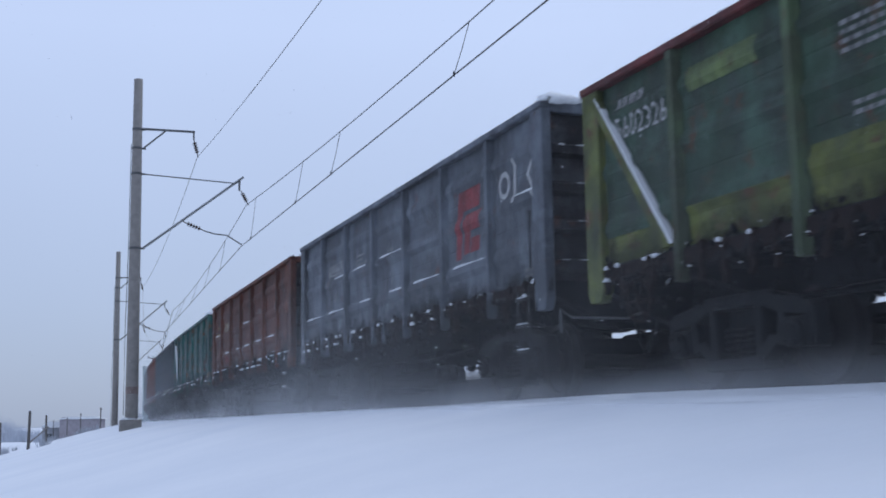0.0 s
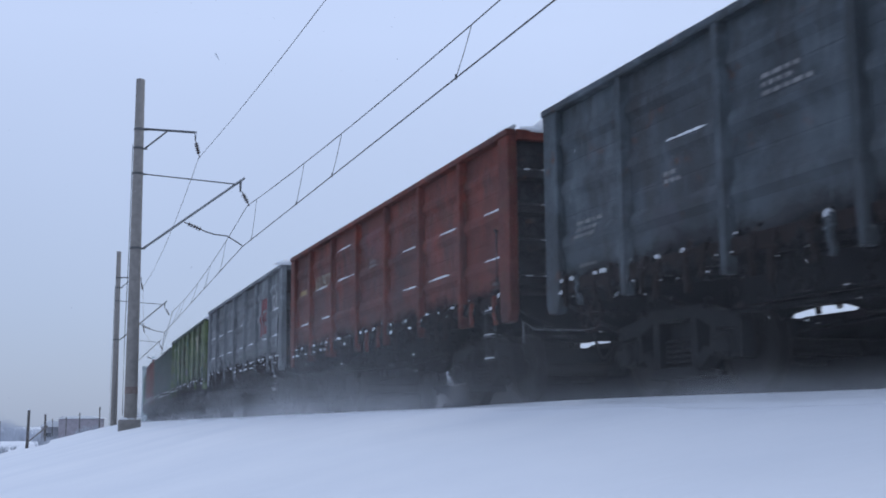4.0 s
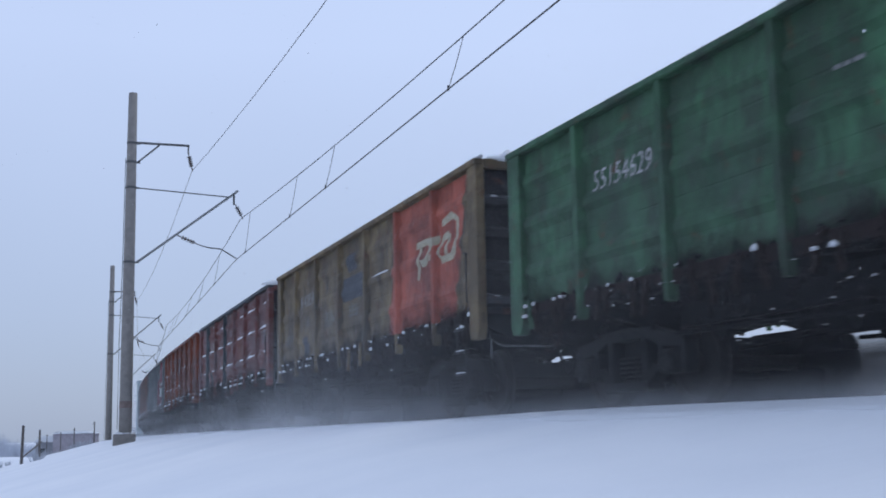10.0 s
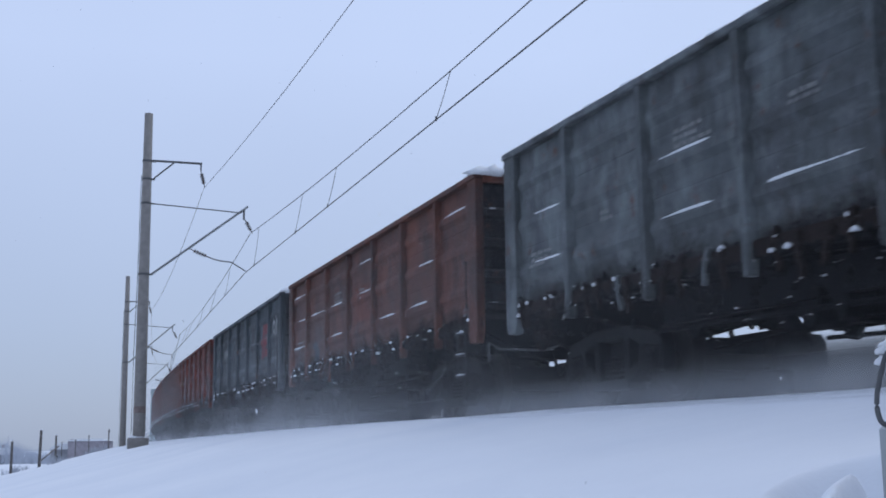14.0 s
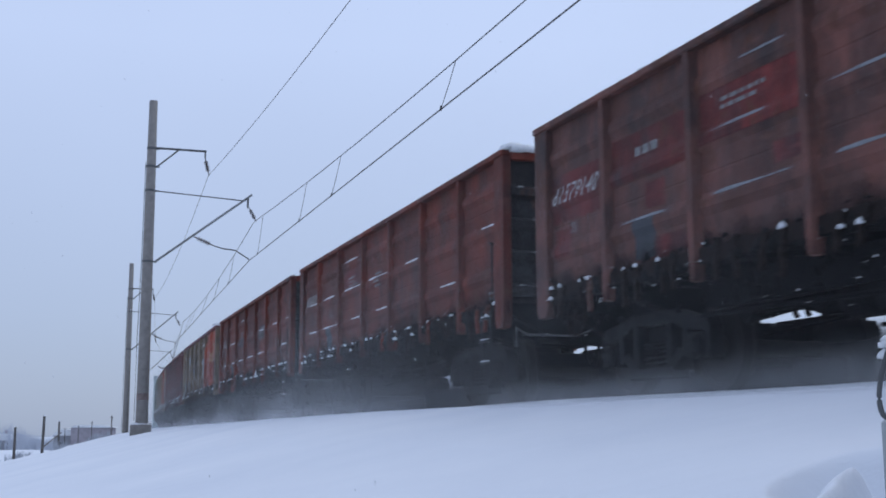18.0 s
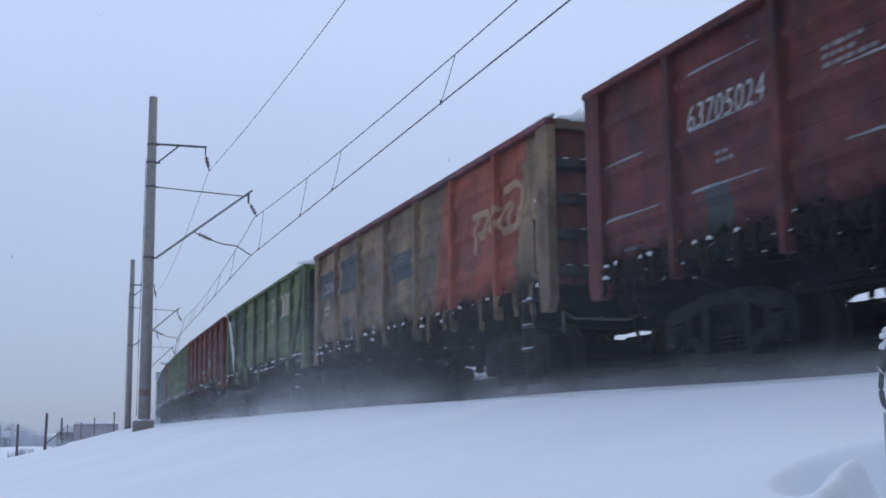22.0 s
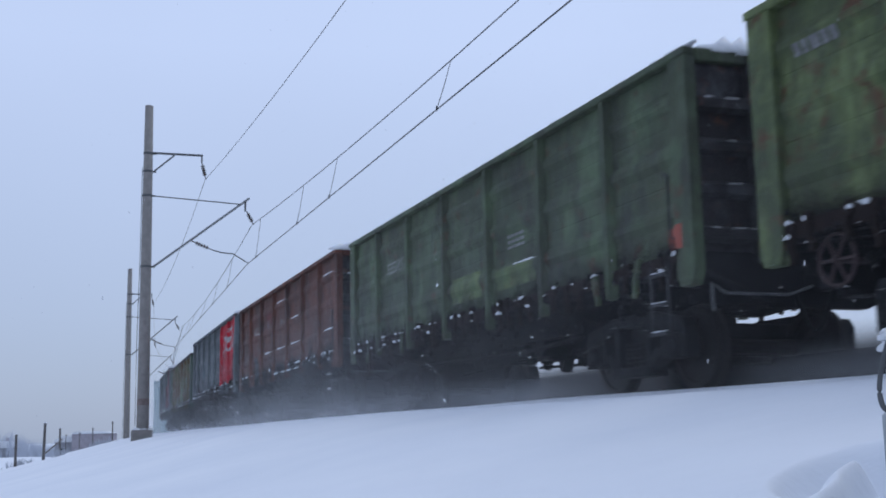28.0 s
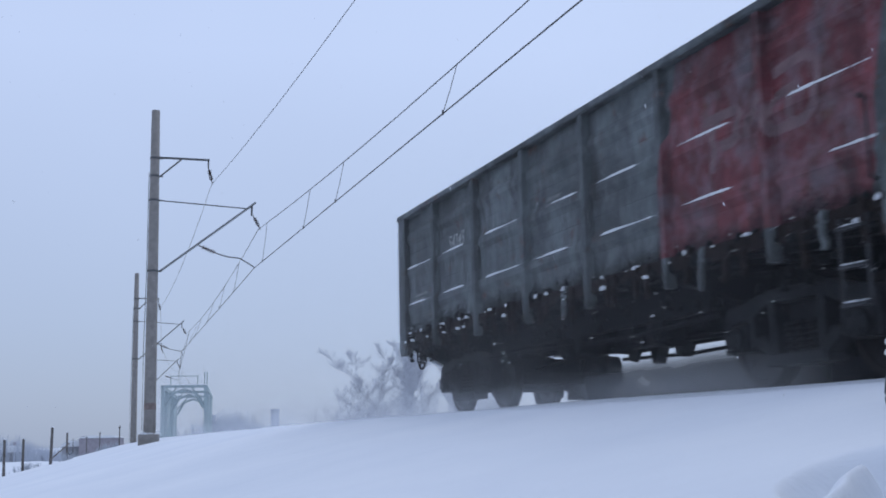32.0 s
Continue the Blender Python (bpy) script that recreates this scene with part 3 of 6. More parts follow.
    # load, heaped a little above the rim and snowed over
    for n in range(3):
        rnd = random.Random(70 + n)
        bm = bmesh.new()
        grid = []
        ph = [rnd.uniform(0, 6.28) for _ in range(4)]
        for i in range(33):
            x = -LB + 0.12 + (2 * LB - 0.24) * i / 32
            row = []
            for j in range(9):
                y = -1.42 + 2.84 * j / 8
                u = abs(y) / 1.42
                hgt = -0.05 + 0.12 * (1 - u ** 2) + 0.05 * math.sin(x * 0.9 + ph[0]) * (1 - u) + 0.05 * math.sin(x * 2.3 + ph[1] + y)
                hgt += 0.16 * math.exp(-((x + LB - 0.7) / 0.55) ** 2) + rnd.uniform(-0.02, 0.02)
                row.append(bm.verts.new((x, y, ZT + hgt)))
            grid.append(row)
        for i in range(32):
            for j in range(8):
                bm.faces.new((grid[i][j], grid[i + 1][j], grid[i + 1][j + 1], grid[i][j + 1]))
        k["load%d" % n] = mesh_of("snowed_load", bm, smooth=True)
        bm = bmesh.new()
        for i in range(90):
            x = rnd.uniform(-LB, LB)
            bm_blob(bm, (x, HW - 0.06, ZT - 0.004), rnd.uniform(0.12, 0.3), 0.06, rnd.uniform(0.012, 0.035), rnd)
        for i in range(24):
            bm_blob(bm, (-LB + 0.05, rnd.uniform(-HW + 0.1, HW - 0.1), ZT), 0.09, rnd.uniform(0.15, 0.3), rnd.uniform(0.07, 0.15), rnd)
        k["rimsnow%d" % n] = mesh_of("rim_snow", bm, smooth=True)
    # diagonal brace of a mended bay
    bm = bmesh.new()
    bm_prism(bm, [(-0.78, 1.98), (-0.62, 1.98), (0.80, 0.06), (0.64, 0.06)], -0.09, 0.0)
    k["brace"] = mesh_of("diagonal_brace", bm, 0.006)
    bm = bmesh.new()
    bm_prism(bm, [(-0.628, 1.96), (-0.618, 1.97), (0.845, 0.09), (0.80, 0.09)], -0.08, 0.004)
    k["brace_snow"] = mesh_of("brace_snow", bm)
    # step ladder below the corner, rungs and stiles
    bm = bmesh.new()
    for x in (-0.17, 0.17):
        bm_box(bm, x, 0, 0.92, 0.035, 0.02, 0.75)
    for z in (0.57, 0.88, 1.2):
        bm_box(bm, 0, 0.02, z, 0.34, 0.06, 0.03)
    k["ladder"] = mesh_of("step_ladder", bm)
    bm = bmesh.new()
    rnd = random.Random(4)
    for z in (0.59, 0.90, 1.22):
        for x in (-0.09, 0.02, 0.1):
            bm_blob(bm, (x, 0.02, z), 0.05, 0.03, 0.018, rnd)
    k["ladder_snow"] = mesh_of("ladder_snow", bm, smooth=True)
    bm = bmesh.new()
    bm_pipe(bm, [(-0.10, -0.02, 0.0), (-0.10, 0.06, 0.02), (-0.10, 0.06, 0.68), (-0.02, 0.06, 0.72), (0.05, -0.02, 0.72)], 0.014)
    k["grip"] = mesh_of("grab_rail", bm)
    # coupler: shank, head with knuckle
    bm = bmesh.new()
    bm_box(bm, -0.16, 0, 1.06, 0.5, 0.15, 0.17)
    bm_prism(bm, [(-0.62, 0.86), (-0.38, 0.86), (-0.30, 0.96), (-0.30, 1.20), (-0.42, 1.27), (-0.62, 1.27)], -0.20, 0.10)
    bm_prism(bm, [(-0.70, 0.94), (-0.52, 0.94), (-0.52, 1.20), (-0.70, 1.20)], 0.08, 0.24)
    k["coupler"] = mesh_of("coupler", bm, 0.02)
    # brake hose
    bm = bmesh.new()
    pts = [(0.05 - 0.62 * u, 0.34, 0.98 - 0.42 * math.sin(math.pi * u) - 0.06 * u) for u in np.linspace(0, 1, 10)]
    bm_pipe(bm, pts, 0.026)
    k["hose"] = mesh_of("brake_hose", bm)
    # uncoupling lever across the end
    bm = bmesh.new()
    bm_pipe(bm, [(-0.06, 0.2, 1.02), (-0.08, 0.5, 0.92), (-0.08, 1.25, 0.92), (-0.05, 1.38, 1.02), (-0.05, 1.38, 0.74)], 0.016)
    k["lever"] = mesh_of("uncoupling_lever", bm)
    # longitudinal stringers, sagging brake pipe and dump levers between the bogies
    bm = bmesh.new()
    bm_prism(bm, [(-3.0, 0.82), (3.0, 0.82), (3.0, 1.16), (-3.0, 1.16)], -0.05, 0.05)
    bm_pipe(bm, [(-3.2, 0.04, 0.76), (-1.2, 0.02, 0.70), (0.9, 0.02, 0.74), (3.2, 0.04, 0.78)], 0.03)
    rnd = random.Random(12)
    for x in (-2.55, -1.9, -1.15, 0.1, 0.55, 1.5, 2.6):
        a, b, d = rnd.uniform(0.04, 0.14), rnd.uniform(0.1, 0.3), rnd.uniform(0.58, 0.76)
        bm_prism(bm, [(x - a, d), (x + a * 0.6, d - 0.03), (x + b, 0.9), (x - b * 0.7, 0.9)], -0.16, rnd.uniform(-0.1, 0.06))
    k["stringer"] = mesh_of("stringer", bm)
    # air tank and brake cylinder
    bm = bmesh.new()
    bm_lathe(bm, [(0.05, -0.46), (0.16, -0.44), (0.20, -0.36), (0.20, 0.36), (0.16, 0.44), (0.05, 0.46)], "X", 16)
    k["tank"] = mesh_of("air_tank", bm, smooth=True)
    bm = bmesh.new()
    bm_lathe(bm, [(0.20, -0.22), (0.22, -0.2), (0.22, 0.02), (0.18, 0.04), (0.18, 0.24), (0.05, 0.28), (0.03, 0.6)], "X", 16)
    k["cylinder"] = mesh_of("brake_cylinder", bm, smooth=True)
    bm = bmesh.new()
    bm_pipe(bm, [(-3.3, 0.32, 0.62), (-0.7, 0.30, 0.72), (0.8, 0.34, 0.72), (3.3, 0.32, 0.62)], 0.022)
    bm_prism(bm, [(-0.72, 0.66), (-0.62, 0.66), (-0.58, 0.98), (-0.68, 0.98)], 0.02, 0.5)
    bm_prism(bm, [(0.74, 0.66), (0.84, 0.66), (0.80, 0.98), (0.70, 0.98)], 0.02, 0.5)
    k["rigging"] = mesh_of("brake_rigging", bm)
    # hand-brake wheel at the frame
    bm = bmesh.new()
    for i in range(18):
        a, b = 2 * math.pi * i / 18, 2 * math.pi * (i + 1) / 18
        bm_rod(bm, (0.23 * math.cos(a), 0, 0.23 * math.sin(a)), (0.23 * math.cos(b), 0, 0.23 * math.sin(b)), 0.018, n=5)
    for i in range(6):
        a = math.pi * i / 3
        bm_rod(bm, (0, 0, 0), (0.23 * math.cos(a), 0, 0.23 * math.sin(a)), 0.014, n=5)
    bm_rod(bm, (0, 0.04, 0), (0, -0.3, 0), 0.03, n=8)
    k["handwheel"] = mesh_of("brake_wheel", bm)
    # ---- bogie ----
    bm = bmesh.new()
    bm_prism(bm, [(-0.30, 0.42), (0.30, 0.42), (0.34, 0.60), (0.30, 0.82), (-0.30, 0.82), (-0.34, 0.60)], -0.95, 0.95)
    bm_lathe(bm, [(0.28, 0.80), (0.28, 0.90), (0.2, 0.92)], "Z", 16)
    k["bolster"] = mesh_of("bolster", bm, 0.015)
    bm = bmesh.new()
    top = [(-1.17, 0.70), (-1.10, 0.80), (-0.78, 0.84), (-0.48, 0.92), (0.48, 0.92), (0.78, 0.84), (1.10, 0.80), (1.17, 0.70)]
    bm_prism(bm, top + [(1.17, 0.62), (0.66, 0.68), (0.42, 0.78), (-0.42, 0.78), (-0.66, 0.68), (-1.17, 0.62)], -0.09, 0.09)
    for sx in (-1, 1):
        bm_prism(bm, [(sx * a, b) for a, b in ((1.17, 0.66), (1.08, 0.66), (1.08, 0.36), (1.17, 0.34))], -0.09, 0.09)
        bm_prism(bm, [(sx * a, b) for a, b in ((0.76, 0.70), (0.66, 0.70), (0.62, 0.40), (0.74, 0.36))], -0.09, 0.09)
        bm_prism(bm, [(sx * a, b) for a, b in ((0.70, 0.46), (0.62, 0.38), (0.36, 0.20), (0.30, 0.30), (0.52, 0.50))], -0.09, 0.09)
        bm_prism(bm, [(sx * a, b) for a, b in ((0.42, 0.80), (0.30, 0.80), (0.30, 0.26), (0.42, 0.26))], -0.09, 0.09)
    bm_prism(bm, [(-0.46, 0.18), (0.46, 0.18), (0.42, 0.30), (-0.42, 0.30)], -0.12, 0.12)
    bmesh.ops.recalc_face_normals(bm, faces=bm.faces)
    k["side_frame"] = mesh_of("side_frame", bm, 0.012)
    bm = bmesh.new()
    for x in (-0.17, 0.0, 0.17):
        for i in range(5):
            z = 0.33 + i * 0.055
            bm_lathe(bm, [(0.06, z), (0.078, z + 0.012), (0.078, z + 0.026), (0.06, z + 0.038)], "Z", 10, (x, 0, 0))
        bm_rod(bm, (x, 0, 0.29), (x, 0, 0.60), 0.045, n=8)
    k["springs"] = mesh_of("spring_set", bm)
    bm = bmesh.new()
    bm_box(bm, 0, 0, 0.49, 0.30, 0.20, 0.28)
    bm_lathe(bm, [(0.13, 0.09), (0.13, 0.15), (0.10, 0.17)], "Y", 14, (0, 0, 0.475))
    for a in range(4):
        bm_rod(bm, (0.09 * math.cos(a * 1.571 + 0.78), 0.15, 0.475 + 0.09 * math.sin(a * 1.571 + 0.78)), (0.09 * math.cos(a * 1.571 + 0.78), 0.19, 0.475 + 0.09 * math.sin(a * 1.571 + 0.78)), 0.018, n=6)
    k["axle_box"] = mesh_of("axle_box", bm, 0.01)
    bm = bmesh.new()
    bm_lathe(bm, [(0.08, -1.05), (0.08, -0.8), (0.095, -0.78), (0.085, 0.0), (0.095, 0.78), (0.08, 0.8), (0.08, 1.05)], "Y", 12)
    prof = [(0.13, 0.10), (0.13, 0.02), (0.24, 0.015), (0.38, 0.03), (0.40, 0.06), (0.462, 0.062), (0.472, 0.0), (0.475, -0.045), (0.50, -0.055), (0.495, -0.075), (0.40, -0.075), (0.37, -0.03), (0.24, -0.03), (0.13, -0.08)]
    for y, turn in ((0.78, 1), (-0.78, -1)):
        bm_lathe(bm, [(r, y + turn * h) for r, h in prof], "Y", 28)
        for a in range(3):
            ang = a * 2.094
            bm_box(bm, 0.31 * math.cos(ang), y + turn * 0.025, 0.31 * math.sin(ang), 0.06, 0.03, 0.06)
    k["wheelset"] = mesh_of("wheelset", bm)
    bm = bmesh.new()
    bm_rod(bm, (0, -0.7, 0.36), (0, 0.7, 0.36), 0.05, n=8)
    for y in (-0.76, 0.76):
        bm_prism(bm, [(-0.04, 0.26), (0.04, 0.22), (0.06, 0.52), (-0.02, 0.52)], y - 0.05, y + 0.05)
    k["brake_beam"] = mesh_of("brake_beam", bm)
    return k


def latch_places():
    out = []
    for b in range(7):
        xc = -LB + BAY * (b + 0.5)
        out += [xc - 0.52, xc - 0.27, xc + 0.24, xc + 0.50]
    return out


MESHES = wagon_meshes()


def skin(x, z):
    """How far the side stands out at a place: sheet, rib or post."""
    h = ZT - 0.08 - ZF
    y = -0.105
    for zc in RIBS:
        d = abs(z - ZF - h * zc)
        if d < RIB_FOOT:
            y = max(y, -0.105 + RIB_OUT * min(1.0, (RIB_FOOT - d) / (RIB_FOOT - RIB_CREST)))
    for i in range(1, 7):
        d = abs(x - (LB - BAY * i))
        if d < 0.085:
            y = max(y, -0.005 if d <= 0.05 else -0.005 - 0.099 * (d - 0.05) / 0.035)
    if x < 0.34 - LB:      # the near corner post
        y = max(y, -0.012)
    return HW + y


def wrapped(name, bm, mat, parent, label, lift):
    """A flat shape in x and z, laid on the sheet, its ribs and the posts."""
    xs, zs = [v.co.x for v in bm.verts], [v.co.z for v in bm.verts]
    h = ZT - 0.08 - ZF
    cuts = [((0, 0, 1), ZF + h * zc + d) for zc in RIBS for d in (-RIB_FOOT, -RIB_CREST, RIB_CREST, RIB_FOOT)]
    cuts += [((1, 0, 0), LB - BAY * i + d) for i in range(1, 7) for d in (-0.085, -0.05, 0.05, 0.085)]
    cuts += [((1, 0, 0), 0.339 - LB), ((1, 0, 0), 0.345 - LB)]
    for no, c in cuts:
        lo, hi = (min(xs), max(xs)) if no[0] else (min(zs), max(zs))
        if lo < c < hi:
            bmesh.ops.bisect_plane(bm, geom=bm.verts[:] + bm.edges[:] + bm.faces[:], plane_co=Vector(no) * c, plane_no=no)
    for v in bm.verts:
        v.co.y = skin(v.co.x, v.co.z) + lift
    return part(name, bm, mat, parent, label)


def flat_mark(name, polys, mat, parent, label="", lift=0.004):
    """Painted shapes that follow the sheet, its ribs and the posts; each shape is a list of (x, z)."""
    bm = bmesh.new()
    for pts in polys:
        bm.faces.new([bm.verts.new((x, 0, z)) for x, z in pts])
    ob = wrapped(name, bm, mat, parent, label, lift)
    return tagged(ob, kind="stuff") if len(polys) > 1 else ob


def lettering(name, text, size, mat, parent, x, z, label="", lean=0.0):
    """Painted characters on the side that faces left of the track, read towards the near end."""
    cu = bpy.data.curves.new(name, "FONT")
    cu.body, cu.size, cu.align_x, cu.shear = text, size, "CENTER", lean
    cu.space_character, cu.resolution_u = 1.08, 3
    ob = new(name, cu)
    flat = bpy.data.meshes.new_from_object(ob)
    bm = bmesh.new()
    bm.from_mesh(flat)
    bpy.data.objects.remove(ob)
    bpy.data.curves.remove(cu)
    bpy.data.meshes.remove(flat)
    for v in bm.verts:
        v.co = Vector((x - 0.82 * v.co.x, 0, z + v.co.y))
    return wrapped(name, bm, mat, parent, label, 0.012)


def rect(x0, x1, z0, z1, lean=0.0):
    return [(x0, z0), (x1, z0), (x1 - lean, z1), (x0 - lean, z1)]


def bay_x(b):
    """Middle of bay b, counted 0 to 6 from the far end (read from left to right)."""
    return LB - BAY * (b + 0.5)


def bogie(parent, x):
    k = MESHES
    b = hung("bogie", k["bolster"], M_BOGIE, parent, pose(x, 0, 0), "cast-steel two-axle bogie caked with grime")
    for y in (1.02, -1.02):
        hung("side_frame", k["side_frame"], M_BOGIE, b, pose(0, y, 0))
        hung("spring_set", k["springs"], M_BOGIE, b, pose(0, y, 0))
        for dx in (-0.925, 0.925):
            hung("axle_box", k["axle_box"], M_BOGIE, b, pose(dx, y, 0, 0, 0, 0 if y > 0 else 180))
    hung("brake_beam", k["brake_beam"], M_BLACK, b, pose(-0.42, 0, 0))
    hung("brake_beam", k["brake_beam"], M_BLACK, b, pose(0.42, 0, 0, 0, 0, 180))
    sets = []
    for dx in (-0.925, 0.925):
        ax = hung("wheelset", k["wheelset"], M_WHEEL, b, pose(dx, 0, 0.475), "steel axle with two disc wheels")
        sets.append(ax)
    return b, sets


def gondola(n, spec):
    """One open freight wagon of seven bays a side."""
    k = MESHES
    body, jit = spec["body"], random.Random(900 + n)
    w = thing("freight_wagon", Matrix(), spec["label"], "freight wagon", "wagons of the passing train")
    bays = spec.get("bays", {})
    posts = spec.get("posts", {})
    for b in range(7):
        for side in (1, -1):
            m = bays.get(b, body) if side > 0 else body
            hung("side_panel", k["panel"], m, w, pose(bay_x(b), side * HW, ZF, 0, 0, 0 if side > 0 else 180))
        rnd = random.Random(n * 31 + b)
        if spec.get("snowy", 1.0) > 0:
            for zc, odds in zip(RIBS, (0.60, 0.54, 0.12)):
                if rnd.random() < odds * spec.get("snowy", 1.0):
                    z = ZF + (ZT - 0.08 - ZF) * zc + 0.078
                    hung("snow_streak", k["streak%d" % rnd.randrange(3)], spec.get("streak", M_CAP), w, pose(bay_x(b), HW, z) @ Matrix.Diagonal((1, 1, spec.get("drift", 0.72), 1)), "wind-packed snow lying on a rib")
    for i in range(1, 7):
        for side in (1, -1):
            m = posts.get(i, body) if side > 0 else body
            hung("post", k["post"], m, w, pose(LB - BAY * i, side * HW, 0, 0, 0, 0 if side > 0 else 180))
    for sx in (-1, 1):
        for side in (1, -1):
            hung("corner_post", k["corner"], spec.get("corner", body), w, pose(sx * (LB - 0.17), side * HW, 0, 0, 0, 0 if side > 0 else 180))
        # Near-black ends: shade of the gap between wagons is put into the colour.
        hung("end_wall", k["end"], spec.get("end", P_DARK_SHADE), w, pose(sx * LB, 0, 0, 0, 0, 0 if sx < 0 else 180))
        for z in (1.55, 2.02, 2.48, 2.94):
            hung("end_rib", k["end_rib"], P_DARK_SHADE, w, pose(sx * LB, 0, z, 0, 0, 0 if sx < 0 else 180))
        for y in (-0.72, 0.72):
            hung("end_stay", k["end_stay"], P_DARK_SHADE, w, pose(sx * LB, y, 0, 0, 0, 0 if sx < 0 else 180))
        hung("end_rim", k["end_rim"], body, w, pose(sx * (LB - 0.055), 0, 0))
        hung("end_sill", k["end_sill"], M_BLACK, w, pose(sx * LB, 0, 0, 0, 0, 0 if sx < 0 else 180))
        hung("coupler", k["coupler"], M_BOGIE, w, pose(sx * LB, 0, 0, 0, 0, 0 if sx < 0 else 180))
        hung("brake_hose", k["hose"], M_BLACK, w, pose(sx * LB, 0, 0, 0, 0, 0 if sx < 0 else 180))
        hung("uncoupling_lever", k["lever"], M_STEEL, w, pose(sx * LB, 0, 0, 0, 0, 0 if sx < 0 else 180))
    if n == len(WAGONS) - 1:
        hung("tail_snow", k["tail_snow"], M_CAP, w, pose(LB, 0, 0, 0, 0, 180), "snow plastered on the end wall")
    hung("shelf_snow", k["end_snow"], M_CAP, w, pose(-LB, 0, 0))["kind"] = "stuff"
    for side in (1, -1):
        hung("top_rim", k["rim"], spec.get("rim", body), w, pose(0, side * HW, 0, 0, 0, 0 if side > 0 else 180))
        hung("side_sill", k["sill"], M_LATCH, w, pose(0, side * HW, 0, 0, 0, 0 if side > 0 else 180))
        for x in latch_places():
            hung("hatch_latch", k["latch"], M_LATCH if jit.random() < 0.88 else body, w, pose(x + jit.uniform(-0.05, 0.05), side * (HW - 0.03) + jit.uniform(-0.02, 0.01), 1.36 + jit.uniform(-0.05, 0.05), 0, jit.uniform(-20, 20), 0 if side > 0 else 180) @ Matrix.Diagonal((0.72, 0.9, jit.uniform(0.75, 1.05), 1)))
        for b in range(7):
            hung("floor_hatch", k["hatch"], M_BLACK, w, pose(bay_x(b), side * 0.86, 1.30, side * -7, 0, 0))
    hung("latch_snow", k["caps%d" % (n % 2)], M_CAP, w, pose(0, HW - 0.02, 1.34), "lumps of snow stuck on the latches")["kind"] = "stuff"
    hung("caked_grime", k["grime%d" % (n % 2)], M_BLACK, w, pose(0, HW, 0), "soot and ice caked along the lower edge")["kind"] = "stuff"
    hung("snow_specks", k["specks%d" % (n % 2)], M_CAP, w, pose(0, HW, 0), "specks of snow stuck in the running gear")["kind"] = "stuff"
    hung("snowed_load", k["load%d" % (n % 3)], M_LOAD, w, None, "load dusted over with snow")
    hung("rim_snow", k["rimsnow%d" % (n % 3)], M_CAP, w)["kind"] = "stuff"
    hung("centre_sill", k["centre"], M_BLACK, w)
    for i in range(1, 7):
        hung("cross_beam", k["beam"], M_BLACK, w, pose(LB - BAY * i, 0, 0))
    for b in spec.get("braces", ()):
        b, flip = abs(b), b < 0 or b == 6
        m = Matrix.Translation((bay_x(b), HW - 0.012, ZF)) @ Matrix.Diagonal((1 if flip else -1, 1, 1, 1))
        hung("diagonal_brace", k["brace"], spec.get("brace_mat", body), w, m)
        if not flip:
            hung("brace_snow", k["brace_snow"], M_CAP, w, m)
    hung("step_ladder", k["ladder"], M_LADDER, w, pose(-LB + 0.72, HW - 0.03, 0))
    hung("ladder_snow", k["ladder_snow"], M_CAP, w, pose(-LB + 0.72, HW - 0.03, 0))["kind"] = "stuff"
    hung("grab_rail", k["grip"], M_LADDER, w, pose(-LB + 0.55, HW - 0.08, 1.55))
    hung("air_tank", k["tank"], M_BLACK, w, pose(1.1, 0.62, 0.80))
    hung("brake_cylinder", k["cylinder"], M_BLACK, w, pose(-1.0, 0.55, 0.82))
    hung("brake_rigging", k["rigging"], M_BLACK, w)
    for side in (1, -1):
        hung("stringer", k["stringer"], M_BLACK, w, pose(0, side * 1.12, 0, 0, 0, 0 if side > 0 else 180))
    hung("brake_wheel", k["handwheel"], M_DULLRED if n in (7, 16, 28) else M_LATCH, w, pose(LB - 0.9, HW - 0.12, 0.98))
    sets = []
    for x in (-4.325, 4.325):
        b, got = bogie(w, x)
        for ax in got:
            sets.append((ax, x))
    for mark in spec.get("marks", ()):
        mark(w)
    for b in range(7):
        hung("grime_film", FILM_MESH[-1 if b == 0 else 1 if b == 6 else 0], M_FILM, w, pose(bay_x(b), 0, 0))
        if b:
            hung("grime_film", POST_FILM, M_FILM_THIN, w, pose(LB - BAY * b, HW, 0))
    w.scale = (1, 1, spec.get("tall", 1.0))
    return w, sets


